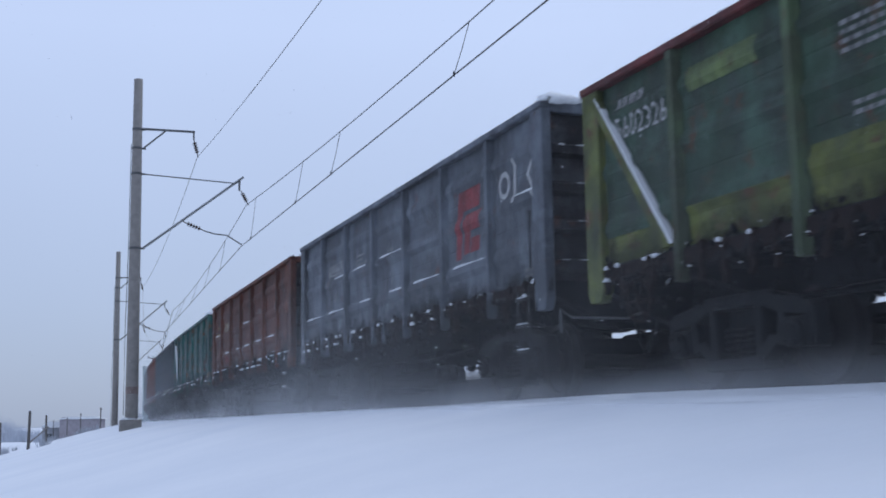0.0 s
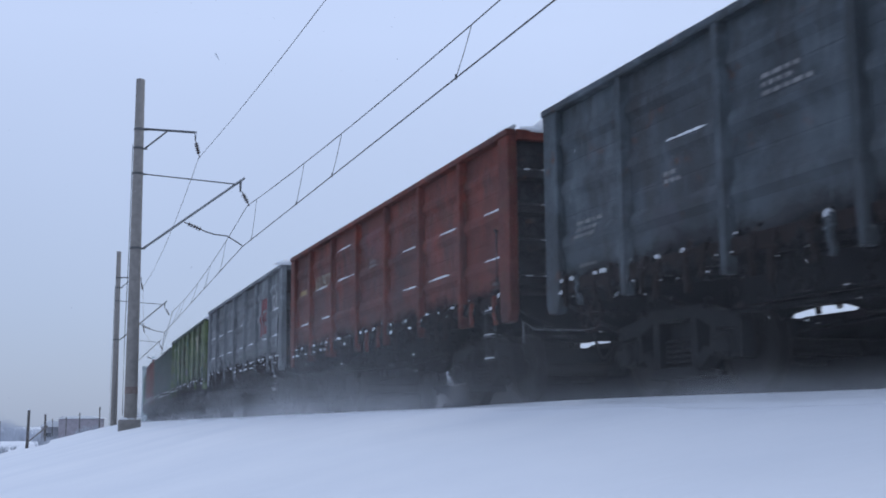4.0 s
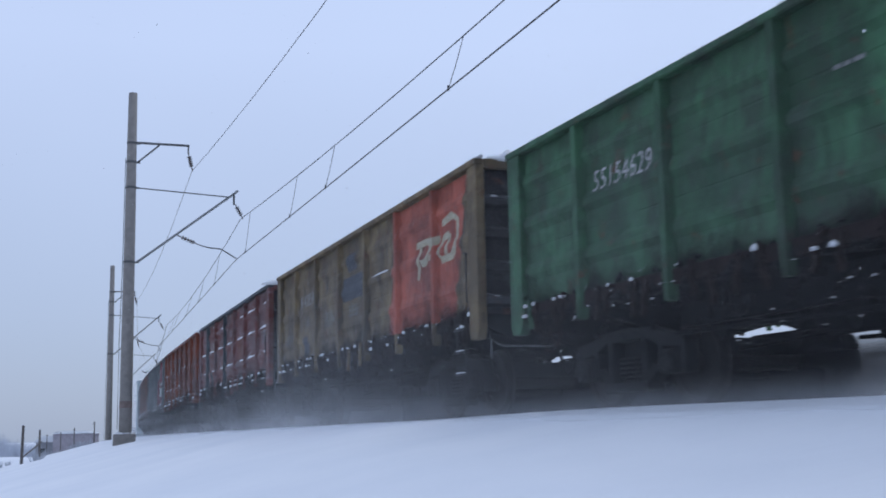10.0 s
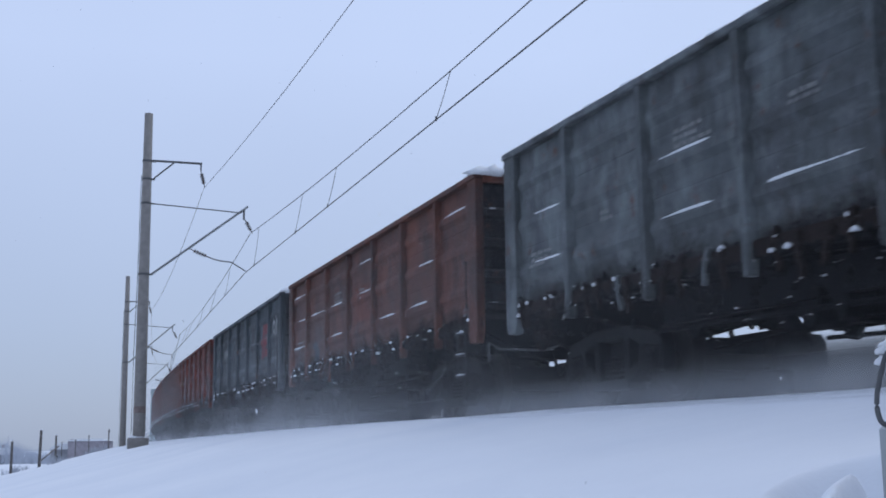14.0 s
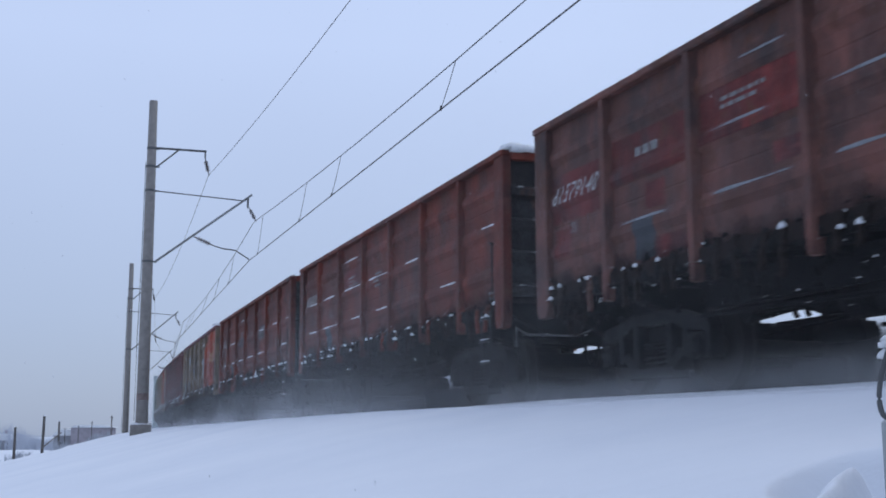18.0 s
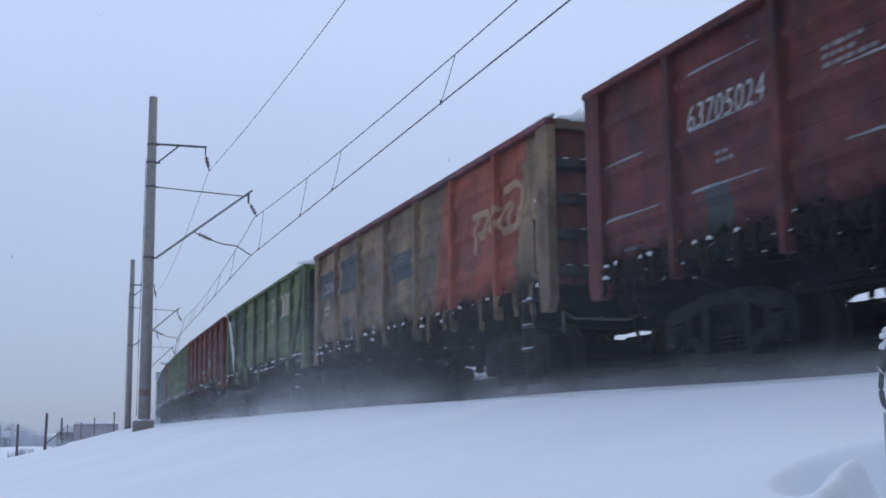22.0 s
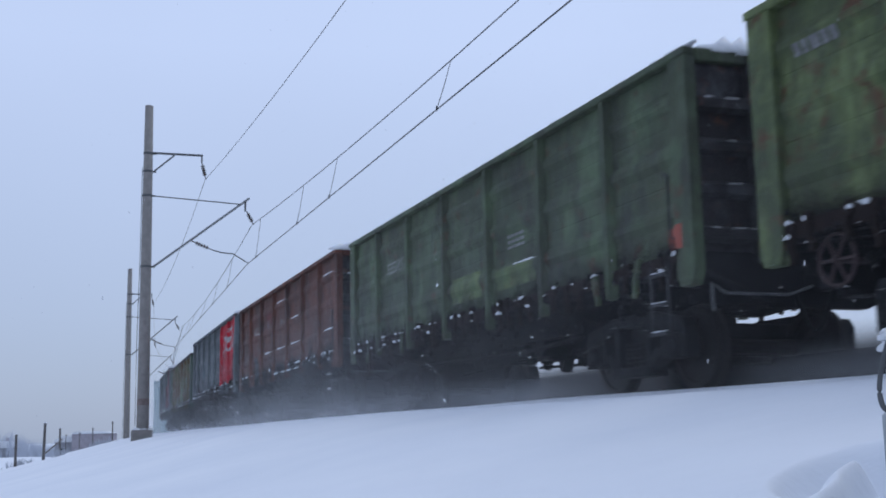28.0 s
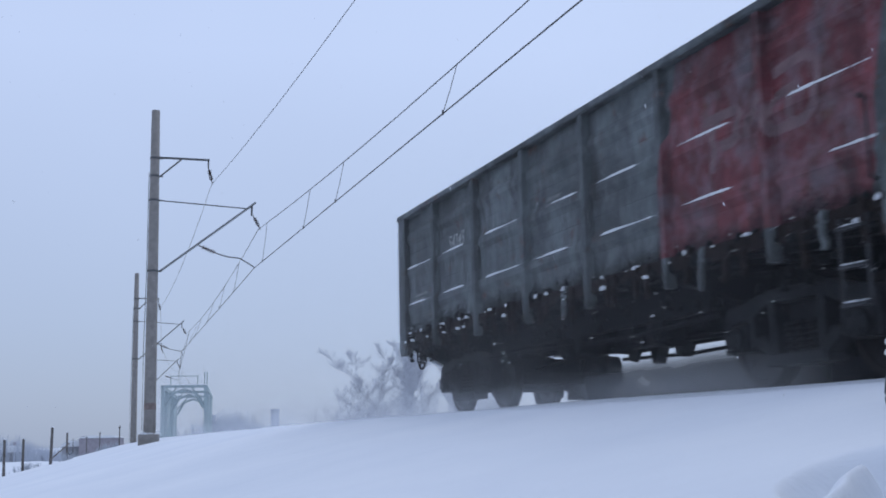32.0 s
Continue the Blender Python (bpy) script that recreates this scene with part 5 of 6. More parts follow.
    dict(body=P_TGREY, snowy=1.8, **{"marks": (field(P_WINE, 5.0, 6.85), swoosh_sign(5, 2.28, M_GHOST, 0.85, dx=0.1), number("54345", 1, 2.55, 0.32)) + COMMON[:1] + COMMON[3:4]}, label="grey last freight wagon with a dull wine red field"),
]

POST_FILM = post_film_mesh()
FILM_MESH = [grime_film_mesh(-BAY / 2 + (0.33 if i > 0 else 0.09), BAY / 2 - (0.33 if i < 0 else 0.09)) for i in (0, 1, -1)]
TRAIN = [gondola(n, spec) for n, spec in enumerate(WAGONS)]
PITCH = 13.92
# place on the line of the first wagon's far end, fitted to the view from each stand
TRAVEL = (((0, 13.52), (1, -0.03), (2, -13.62), (5, -54.82), (6, -68.50), (8, -96.12), (9, -109.93), (10, -123.72), (11, -137.52), (12, -151.32)),
          ((10, -124.40), (11.15, -140.35), (12, -152.28), (13, -166.32), (16, -208.57), (19, -251.17), (21, -279.70), (23, -308.48), (25, -337.48), (28, -380.99), (30, -410.02), (31, -424.80), (32, -439.61)))


def glide(leg, t):
    """A smooth curve through the (seconds, metres) of a leg."""
    ts, vs = [a for a, _ in leg], [b for _, b in leg]
    i = next((j for j in range(len(ts) - 1) if t <= ts[j + 1]), len(ts) - 2)

    def slope(j):
        a, b = max(0, j - 1), min(len(ts) - 1, j + 1)
        return (vs[b] - vs[a]) / (ts[b] - ts[a])
    h = ts[i + 1] - ts[i]
    u = (t - ts[i]) / h
    return ((2 * u ** 3 - 3 * u ** 2 + 1) * vs[i] + (u ** 3 - 2 * u ** 2 + u) * h * slope(i) + (-2 * u ** 3 + 3 * u ** 2) * vs[i + 1] + (u ** 3 - u ** 2) * h * slope(i + 1))


def travelled(t):
    """Where the far end of the first wagon stands on the line at t seconds."""
    k = float(np.interp(t, [v[0] for v in VIEWS], [v[1] for v in VIEWS]))
    return (1 - k) * (glide(TRAVEL[0], t) if k < 1 else 0.0) + k * (glide(TRAVEL[1], t) if k > 0 else 0.0)


# ---- overhead line ----
def cable(name, pts, r, mat, label, group=""):
    bm = bmesh.new()
    bm_pipe(bm, pts, r, 5)
    me = mesh_of(name, bm)
    me.materials.append(mat)
    return tagged(new(name, me), label, "cable", group)


def insulator(name, a, b, parent, m=None):
    bm = bmesh.new()
    a, b = Vector(a), Vector(b)
    for i in range(5):
        p, q = a.lerp(b, 0.2 + 0.12 * i), a.lerp(b, 0.2 + 0.12 * i + 0.07)
        bm_rod(bm, p, q, 0.085, 0.05, 10)
    bm_rod(bm, a, b, 0.02, n=6)
    return part(name, bm, M_INSUL, parent, "brown porcelain insulator string")


def line_pole(s, e, top, label, sunk=0.0, band=False):
    """Concrete mast with a feeder bracket and a sloping cantilever that reaches over the track."""
    p = thing("line_pole", track_pose(s, e, -sunk), label, "catenary pole", "poles of the overhead line")
    f = e      # distance from the mast to the track's middle, along -y
    bm = bmesh.new()
    bm_lathe(bm, [(0.222, -0.9), (0.205, 3.0), (0.18, 8.0), (0.15, top)], "Z", 18)
    part("mast", bm, M_CONC, p, "round weathered concrete mast", smooth=True)
    bm = bmesh.new()
    if band:
        bm_lathe(bm, [(0.216, 0.82), (0.22, 0.83), (0.217, 1.05), (0.21, 1.06)], "Z", 18)
        part("painted_band", bm, M_BAND, p, "worn faded red painted band")
    bm = bmesh.new()
    bm_box(bm, 0, 0.03, -0.36, 0.55, 0.72, 0.62)
    part("footing", bm, M_CONC, p, "concrete footing block", bevel=0.03)
    bm = bmesh.new()
    rnd = random.Random(9)
    for i in range(14):
        bm_blob(bm, (rnd.uniform(-0.18, 0.18), rnd.uniform(-0.25, 0.3), -0.04), 0.17, 0.17, 0.07, rnd)
    part("footing_snow", bm, M_CAP, p, "snow on the footing")
    for z in (10.04, 9.36, 8.45, 5.82):
        bm = bmesh.new()
        r = 0.221 - 0.0055 * z
        bm_lathe(bm, [(r, z - 0.04), (r + 0.015, z - 0.035), (r + 0.015, z + 0.035), (r, z + 0.04)], "Z", 18)
        bm_box(bm, 0, -r - 0.06, z, 0.06, 0.14, 0.05)
        part("clamp", bm, M_STEEL, p)
    bm = bmesh.new()
    bm_box(bm, 0, -0.16 - (f - 2.2) / 2, 10.07, 0.06, (f - 2.2), 0.07, Matrix.Translation((0, 0, 0)))
    part("feeder_bracket", bm, M_STEEL, p)
    bm = bmesh.new()
    bm_rod(bm, (0, -0.2, 9.36), (0, -0.95, 10.03), 0.03)
    part("bracket_strut", bm, M_STEEL, p)
    bm = bmesh.new()
    bm_rod(bm, (0, -(f - 2.2) - 0.12, 10.03), (0, -(f - 2.2) - 0.12, 9.8), 0.03)
    part("hanger", bm, M_STEEL, p)
    insulator("feeder_insulator", (0, -(f - 2.2) - 0.12, 9.8), (0.0, -(f - 2.2) - 0.28, 9.15), p)
    bm = bmesh.new()
    bm_rod(bm, (0, -0.25, 8.45), (0, -(f - 0.55), 8.27), 0.022)
    part("top_tie", bm, M_STEEL, p)
    bm = bmesh.new()
    bm_rod(bm, (0, -0.25, 5.82), (0, -(f - 0.3), 8.52), 0.042)
    part("cantilever", bm, M_TUBE, p)
    bm = bmesh.new()
    bm_prism(bm, [(-0.09, 8.36), (0.09, 8.36), (0.02, 8.0), (-0.02, 8.0)], -(f - 0.42), -(f - 0.44) + 0.04)
    part("hanger_plate", bm, M_STEEL, p)
    insulator("wire_insulator", (0, -(f - 0.40), 8.02), (0, -(f - 0.12), 7.50), p)
    insulator("stay_insulator", (0, -1.62, 6.82), (0, -2.4, 6.50), p)
    bm = bmesh.new()
    bm_pipe(bm, [(0, -2.4, 6.50), (0, -2.7, 6.42), (0, -3.15, 6.38), (0, -(f - 0.35), 6.06)], 0.024)
    part("steady_arm", bm, M_STEEL, p)
    bm = bmesh.new()
    bm_pipe(bm, [(0, 0.27, 0.1), (0, 0.27, 3.0), (0, 0.22, 5.8), (0, 0.20, 9.5)], 0.012)
    part("earthing_wire", bm, M_WIRE, p)
    return p


POLES = ((43.1, 4.03), (84.0, 3.6), (122.0, 3.3), (0.0, 3.9))
for i, (s, e) in enumerate(POLES):
    line_pole(s, e, 11.85, "tall round concrete catenary mast with cantilever, footing in snow", 0.3 if i in (1, 2) else 0.0, i == 0)


def wire_run(name, points, sag, r, label, group):
    """A wire hung from point to point, with a sag in each span; points are s, e, z."""
    pts = []
    for (s0, e0, z0), (s1, e1, z1) in zip(points[:-1], points[1:]):
        for i in range(12):
            u = i / 12
            x, y, _ = on_track(s0 + (s1 - s0) * u, e0 + (e1 - e0) * u)
            # straight between the supports, not bent with the track
            xa, ya, _ = on_track(s0, e0)
            xb, yb, _ = on_track(s1, e1)
            pts.append((xa + (xb - xa) * u, ya + (yb - ya) * u, z0 + (z1 - z0) * u - 4 * sag * u * (1 - u)))
    x, y, _ = on_track(points[-1][0], points[-1][1])
    pts.append((x, y, points[-1][2]))
    cable(name, pts, r, M_WIRE, label, group)
    return pts


SUPPORTS = (-38.0, 0.0, 43.1, 84.0, 122.0, 160.0)
contact = wire_run("contact_wire", [(s, 0.35 if i % 2 else 0.45, 6.02) for i, s in enumerate(SUPPORTS, 1)], 0.0, 0.015, "taut copper contact wire over the track", "overhead wires")
messenger = wire_run("messenger_wire", [(s, 0.20 if i % 2 else -0.05, 7.50) for i, s in enumerate(SUPPORTS, 1)], 0.42, 0.013, "sagging messenger wire over the track", "overhead wires")
feeder = wire_run("feeder_wire", [(s, 1.95, 9.15) for s in SUPPORTS], 0.55, 0.0095, "sagging feeder wire on the mast side", "overhead wires")
for a0 in range(0, len(contact) - 1, 12):
    for u in (0.17, 0.33, 0.495, 0.705, 0.80, 0.96):
        i = min(len(contact) - 2, a0 + int(12 * u))
        v = 12 * u - int(12 * u)
        a = Vector(contact[i]).lerp(Vector(contact[i + 1]), v)
        b = Vector(messenger[i]).lerp(Vector(messenger[i + 1]), v)
        cable("dropper", [a, a.lerp(b, 0.5) + Vector((0.01, 0, 0)), b], 0.008, M_WIRE, "thin dropper wire between contact wire and messenger", "droppers")
        cable("dropper_clip", [a + Vector((0, 0, -0.03)), a + Vector((0, 0, 0.07))], 0.02, M_WIRE, "small clip on the contact wire", "dropper clips")


# ---- bridge portal ----
def truss_bridge(s):
    b = thing("truss_bridge", track_pose(s, 0.35, 0), "green steel truss railway bridge with arched portal, colour paled for haze", "bridge")
    for side in (2.55, -2.55):
        for x in (0.0, 8.0, 16.0, 24.0, 32.0):
            bm = bmesh.new()
            bm_box(bm, x, side, 2.6, 0.42, 0.4, 8.0)
            part("upright", bm, M_BRIDGE, b, bevel=0.03)
        for z, h in ((6.45, 0.5), (-0.6, 0.6)):
            bm = bmesh.new()
            bm_box(bm, 16, side, z, 32.5, 0.45, h)
            part("chord", bm, M_BRIDGE, b, bevel=0.03)
        for i in range(4):
            bm = bmesh.new()
            bm_rod(bm, (8 * i, side, 0 if i % 2 else 6.3), (8 * i + 8, side, 6.3 if i % 2 else 0), 0.2, n=6)
            part("diagonal", bm, M_BRIDGE, b)
    for x in (0.0, 16.0, 32.0):
        bm = bmesh.new()
        bm_box(bm, x, 0, 6.55, 0.5, 5.3, 0.3)
        part("cross_girder", bm, M_BRIDGE, b, bevel=0.02)
        for side in (1, -1):
            bm = bmesh.new()
            bm_rod(bm, (x, side * 2.3, 3.9), (x, side * 1.3, 5.7), 0.15, n=6)
            bm_rod(bm, (x, side * 1.3, 5.7), (x, 0, 6.2), 0.15, n=6)
            part("portal_brace", bm, M_BRIDGE, b)
            bm = bmesh.new()
            bm_rod(bm, (x, side * 2.3, 4.7), (x, side * 0.9, 6.4), 0.1, n=6)
            part("knee_brace", bm, M_BRIDGE, b)
    for y in (-1.6, 1.6):
        bm = bmesh.new()
        bm_rod(bm, (0, y, 6.7), (0, y, 7.9), 0.06)
        part("wire_post", bm, M_BRIDGE, b)
    bm = bmesh.new()
    bm_rod(bm, (0, -1.7, 7.8), (0, 1.7, 7.8), 0.05)
    part("wire_beam", bm, M_BRIDGE, b)
    for y in (-2.4, -2.7):
        bm = bmesh.new()
        bm_rod(bm, (0.3, y, 6.6), (0.3, y, 8.3), 0.06)
        part("wire_post", bm, M_BRIDGE, b)
    bm = bmesh.new()
    rnd = random.Random(3)
    for i in range(14):
        bm_blob(bm, (rnd.uniform(-0.15, 0.15), -2.5 + 0.38 * i, 6.7), 0.25, 0.3, 0.1, rnd)
    part("girder_snow", bm, M_CAP, b, "snow along the top girder")


truss_bridge(146.0)


# ---- fence, far posts, buildings, thickets ----
def fence_post(x, y, h, lean):
    z = height_at(x, y)
    p = thing("fence_post", pose(x, y, z - 0.3, lean, lean * 0.5, 20), "weathered grey wooden fence post in deep snow", "fence post", "fence posts on the slope")
    bm = bmesh.new()
    bm_rod(bm, (0, 0, 0), (0, 0, h + 0.3), 0.075, 0.06, 8)
    part("stake", bm, M_WOOD, p)
    bm = bmesh.new()
    bm_blob(bm, (0, 0, h + 0.3), 0.08, 0.08, 0.06, random.Random(int(x * 10)))
    part("snow_cap", bm, M_CAP, p)


FENCE = ((-18.9, 57.0, 1.75, 2), (-24.8, 78.0, 1.75, -1), (-22.0, 62.0, 1.65, 0), (-23.2, 61.5, 1.65, 1), (-24.6, 62.0, 1.6, 0), (-26.0, 61.0, 1.6, 2), (-27.4, 62.0, 1.6, 0), (-21.3, 57.5, 1.75, -1))
for x, y, h, lean in FENCE:
    fence_post(x, y, h, lean)
a, b = FENCE[0], FENCE[1]
za, zb = height_at(a[0], a[1]), height_at(b[0], b[1])
bm = bmesh.new()
bm_rod(bm, (a[0], a[1], za + 0.25), (a[0] - 2.6, a[1] + 11, za + 1.0), 0.04, n=6)
me = mesh_of("fence_rail", bm)
me.materials.append(M_WOOD)
tagged(new("fence_rail", me), "slanting wooden fence rail in snow", "fence rail")


def far_pole(x, y, top):
    z = height_at(x, y)
    h = top - z
    p = thing("utility_pole", pose(x, y, z - 0.5), "thin wooden utility pole in the snow haze", "utility pole", "distant utility poles")
    bm = bmesh.new()
    bm_rod(bm, (0, 0, 0), (0, 0, h + 0.5), 0.075, 0.055, 8)
    part("shaft", bm, M_WOOD, p)
    bm = bmesh.new()
    bm_rod(bm, (-0.12, 0, h + 0.3), (0.12, 0, h + 0.3), 0.04, n=6)
    part("insulator_pin", bm, M_WOOD, p)


for x, y, top in ((-32.9, 120.0, 1.6), (-43.6, 150.0, 1.4), (-51.9, 172.0, 1.05), (-62.0, 198.0, 0.9)):
    far_pole(x, y, top)


def cottage(x, y, w, d, h, roof, turn, wall, label):
    z = height_at(x, y)
    c = thing("house", pose(x, y, z - 0.4, 0, 0, turn), label, "house", "far houses")
    bm = bmesh.new()
    bm_box(bm, 0, 0, h / 2, w, d, h)
    part("wall", bm, wall, c)
    bm = bmesh.new()
    bm_prism(bm, [(-w / 2 - 0.4, h), (w / 2 + 0.4, h), (w / 2 * 0.6, h + roof), (-w / 2 * 0.6, h + roof)], -d / 2 - 0.4, d / 2 + 0.4)
    part("roof", bm, M_CAP, c, "snow-covered roof")
    n = 0 if wall == M_BRICK else max(2, int(w / 3))
    for i in range(n):
        xx = -w / 2 + w * (i + 0.5) / n
        bm = bmesh.new()
        bm_box(bm, xx, -d / 2 - 0.01, h * 0.55, 0.9, 0.06, 1.0)
        win = part("window", bm, M_GLASS, c)
        bm = bmesh.new()
        for dx in (-0.5, 0.5):
            bm_box(bm, xx + dx, -d / 2 - 0.04, h * 0.55, 0.1, 0.06, 1.2)
        part("frame", bm, M_BARK, win)
    if wall == M_BRICK:
        return
    bm = bmesh.new()
    bm_box(bm, w * 0.2, 0, h + roof + 0.2, 0.5, 0.5, 1.0)
    part("chimney", bm, M_BRICK, c)


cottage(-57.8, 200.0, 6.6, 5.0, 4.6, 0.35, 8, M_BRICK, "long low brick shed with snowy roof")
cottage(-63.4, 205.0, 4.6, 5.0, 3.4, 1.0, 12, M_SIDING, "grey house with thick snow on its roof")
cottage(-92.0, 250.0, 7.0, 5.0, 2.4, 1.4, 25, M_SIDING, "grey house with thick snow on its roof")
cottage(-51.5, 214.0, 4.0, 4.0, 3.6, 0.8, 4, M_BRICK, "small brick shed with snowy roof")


def bare_tree(seed, h, depth, spread, stems):
    """Stems and limbs of a leafless tree as one mesh, its fine twigs as another."""
    rnd = random.Random(seed)
    wood, twig = ([], []), ([], [])

    def limb(store, p, q, r0, r1):
        vs, fs = store
        d = (q - p).to_track_quat("Z", "Y")
        b = len(vs)
        for c, r in ((p, r0), (q, r1)):
            vs.extend(tuple(c + d @ Vector((r * math.cos(a), r * math.sin(a), 0))) for a in (0.0, 1.571, 3.142, 4.712))
        fs.extend((b + k, b + (k + 1) % 4, b + 4 + (k + 1) % 4, b + 4 + k) for k in range(4))

    def grow(p, d, l, r, n):
        """A limb in bent stretches with side limbs all along it."""
        steps = 4 if n > 1 else 2
        for i in range(steps):
            d = (d + Vector((rnd.uniform(-1, 1), rnd.uniform(-1, 1), rnd.uniform(-0.3, 0.6))) * 0.2).normalized()
            q = p + d * (l / steps)
            u = i / steps
            limb(wood if n > 2 else twig, p, q, max(r * (1 - 0.8 * u), 0.007), max(r * (1 - 0.8 * u - 0.8 / steps), 0.005))
            if n and (i or n < depth):
                for side in range(3 if n < 3 else 2):
                    a = Vector((rnd.uniform(-1, 1), rnd.uniform(-1, 1), rnd.uniform(-0.3, 0.5)))
                    grow(p.lerp(q, rnd.random()), (d * 0.8 + a * spread).normalized(), l * (0.60 - 0.22 * u) * rnd.uniform(0.6, 1.1), r * 0.45, n - 1)
            p = q
    for stem in range(stems):
        a = stem * 6.28 / stems + rnd.uniform(-0.4, 0.4)
        lean = rnd.uniform(0.08, 0.26)
        grow(Vector((0.2 * math.cos(a), 0.2 * math.sin(a), -0.3)), Vector((lean * math.cos(a), lean * math.sin(a), 1)).normalized(), h * rnd.uniform(0.82, 1.0), h * 0.007, depth)
    out = []
    for name, (vs, fs) in (("trunk", wood), ("twig_crown", twig)):
        me = bpy.data.meshes.new(name)
        me.from_pydata(vs, [], fs)
        out.append(me)
    return out


TREES = [bare_tree(1, 9.0, 4, 0.80, 1), bare_tree(2, 9.5, 4, 0.72, 2), bare_tree(3, 3.6, 2, 0.8, 5)]
rnd = random.Random(21)
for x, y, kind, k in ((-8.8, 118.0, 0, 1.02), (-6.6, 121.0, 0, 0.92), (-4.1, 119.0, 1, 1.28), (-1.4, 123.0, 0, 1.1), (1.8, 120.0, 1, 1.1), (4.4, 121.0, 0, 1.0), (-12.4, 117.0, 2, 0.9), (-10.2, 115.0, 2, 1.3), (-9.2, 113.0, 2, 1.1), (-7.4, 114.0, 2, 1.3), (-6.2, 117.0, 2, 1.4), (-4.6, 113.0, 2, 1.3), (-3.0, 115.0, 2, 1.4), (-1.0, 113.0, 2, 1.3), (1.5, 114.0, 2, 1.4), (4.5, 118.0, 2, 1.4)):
    t_ob = thing("bare_tree" if kind < 2 else "bare_shrub", pose(x, y, height_at(x, y), 0, 0, rnd.uniform(0, 360)), "leafless tree in blowing snow, colour paled for haze" if kind < 2 else "leafless shrub in blowing snow, colour paled for haze", "tree" if kind < 2 else "shrub", "trees past the track" if kind < 2 else "shrubs past the track")
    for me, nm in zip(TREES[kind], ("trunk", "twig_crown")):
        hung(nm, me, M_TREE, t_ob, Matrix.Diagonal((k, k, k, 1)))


def thicket(name, a0, a1, dist, h, seed, label):
    """A far wood as many thin stems and twigs."""
    rnd = random.Random(seed)
    vs, fs = [], []
    for i in range(1700):
        a = radians(rnd.uniform(a0, a1))
        d = dist * rnd.uniform(0.9, 1.2)
        x, y = d * math.sin(a), d * math.cos(a)
        z = height_at(x, y)
        hh = h * rnd.uniform(0.45, 1.0) * (0.7 + 0.3 * math.sin(a * 60 + seed))
        w = h * rnd.uniform(0.08, 0.2)
        for j in range(6):
            ang = rnd.uniform(0, 6.28)
            ox, oy, top = w * math.cos(ang), w * math.sin(ang), hh * rnd.uniform(0.5, 1.0)
            b = len(vs)
            t = 0.05 * h / 5
            vs += [(x - t, y, z - 0.3), (x + t, y, z - 0.3), (x, y + t, z - 0.3), (x + ox, y + oy, z + top)]
            fs += [(b, b + 1, b + 3), (b + 1, b + 2, b + 3), (b + 2, b, b + 3)]
    me = bpy.data.meshes.new(name)
    me.from_pydata(vs, [], fs)
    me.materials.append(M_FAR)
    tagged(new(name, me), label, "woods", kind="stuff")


thicket("far_woods", -30, -16.5, 280, 7.0, 4, "wood line beyond the plain, colour paled for haze")
thicket("far_thicket", -13, 4, 230, 8.0, 6, "thicket beyond the track, colour paled for haze")


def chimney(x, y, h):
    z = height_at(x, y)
    c = thing("factory_chimney", pose(x, y, z - 1), "factory chimney in the snow haze, colour paled for it", "chimney", "far chimneys")
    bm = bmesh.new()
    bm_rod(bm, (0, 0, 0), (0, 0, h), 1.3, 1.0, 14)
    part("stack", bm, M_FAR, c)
    bm = bmesh.new()
    bm_rod(bm, (0, 0, h - 0.8), (0, 0, h + 0.05), 1.15, 1.15, 14)
    part("rim", bm, M_BARK, c)


def dry_tuft(x, y, seed):
    """Pale weed stalks that stick out of the snow."""
    rnd = random.Random(seed)
    bm = bmesh.new()
    for i in range(26):
        a, r = rnd.uniform(0, 6.28), rnd.uniform(0.05, 0.35)
        h = rnd.uniform(0.1, 0.42)
        bm_rod(bm, (r * math.cos(a) * 0.5, r * math.sin(a) * 0.5, -0.1), (r * math.cos(a), r * math.sin(a), h), 0.018, 0.006, 4)
    me = mesh_of("dry_weed_tuft", bm)
    me.materials.append(M_BARK)
    ob = new("dry_weed_tuft", me)
    ob.matrix_basis = pose(x, y, height_at(x, y))
    tagged(ob, "tuft of dry weed stalks in deep snow", "weeds", "weed tufts on the plain", "stuff")


rnd = random.Random(61)
for i in range(22):
    y_ = rnd.uniform(52, 120)
    dry_tuft(-y_ * rnd.uniform(0.27, 0.40), y_, i)

chimney(-61.0, 310.0, 11.5)
chimney(-43.0, 300.0, 9.0)


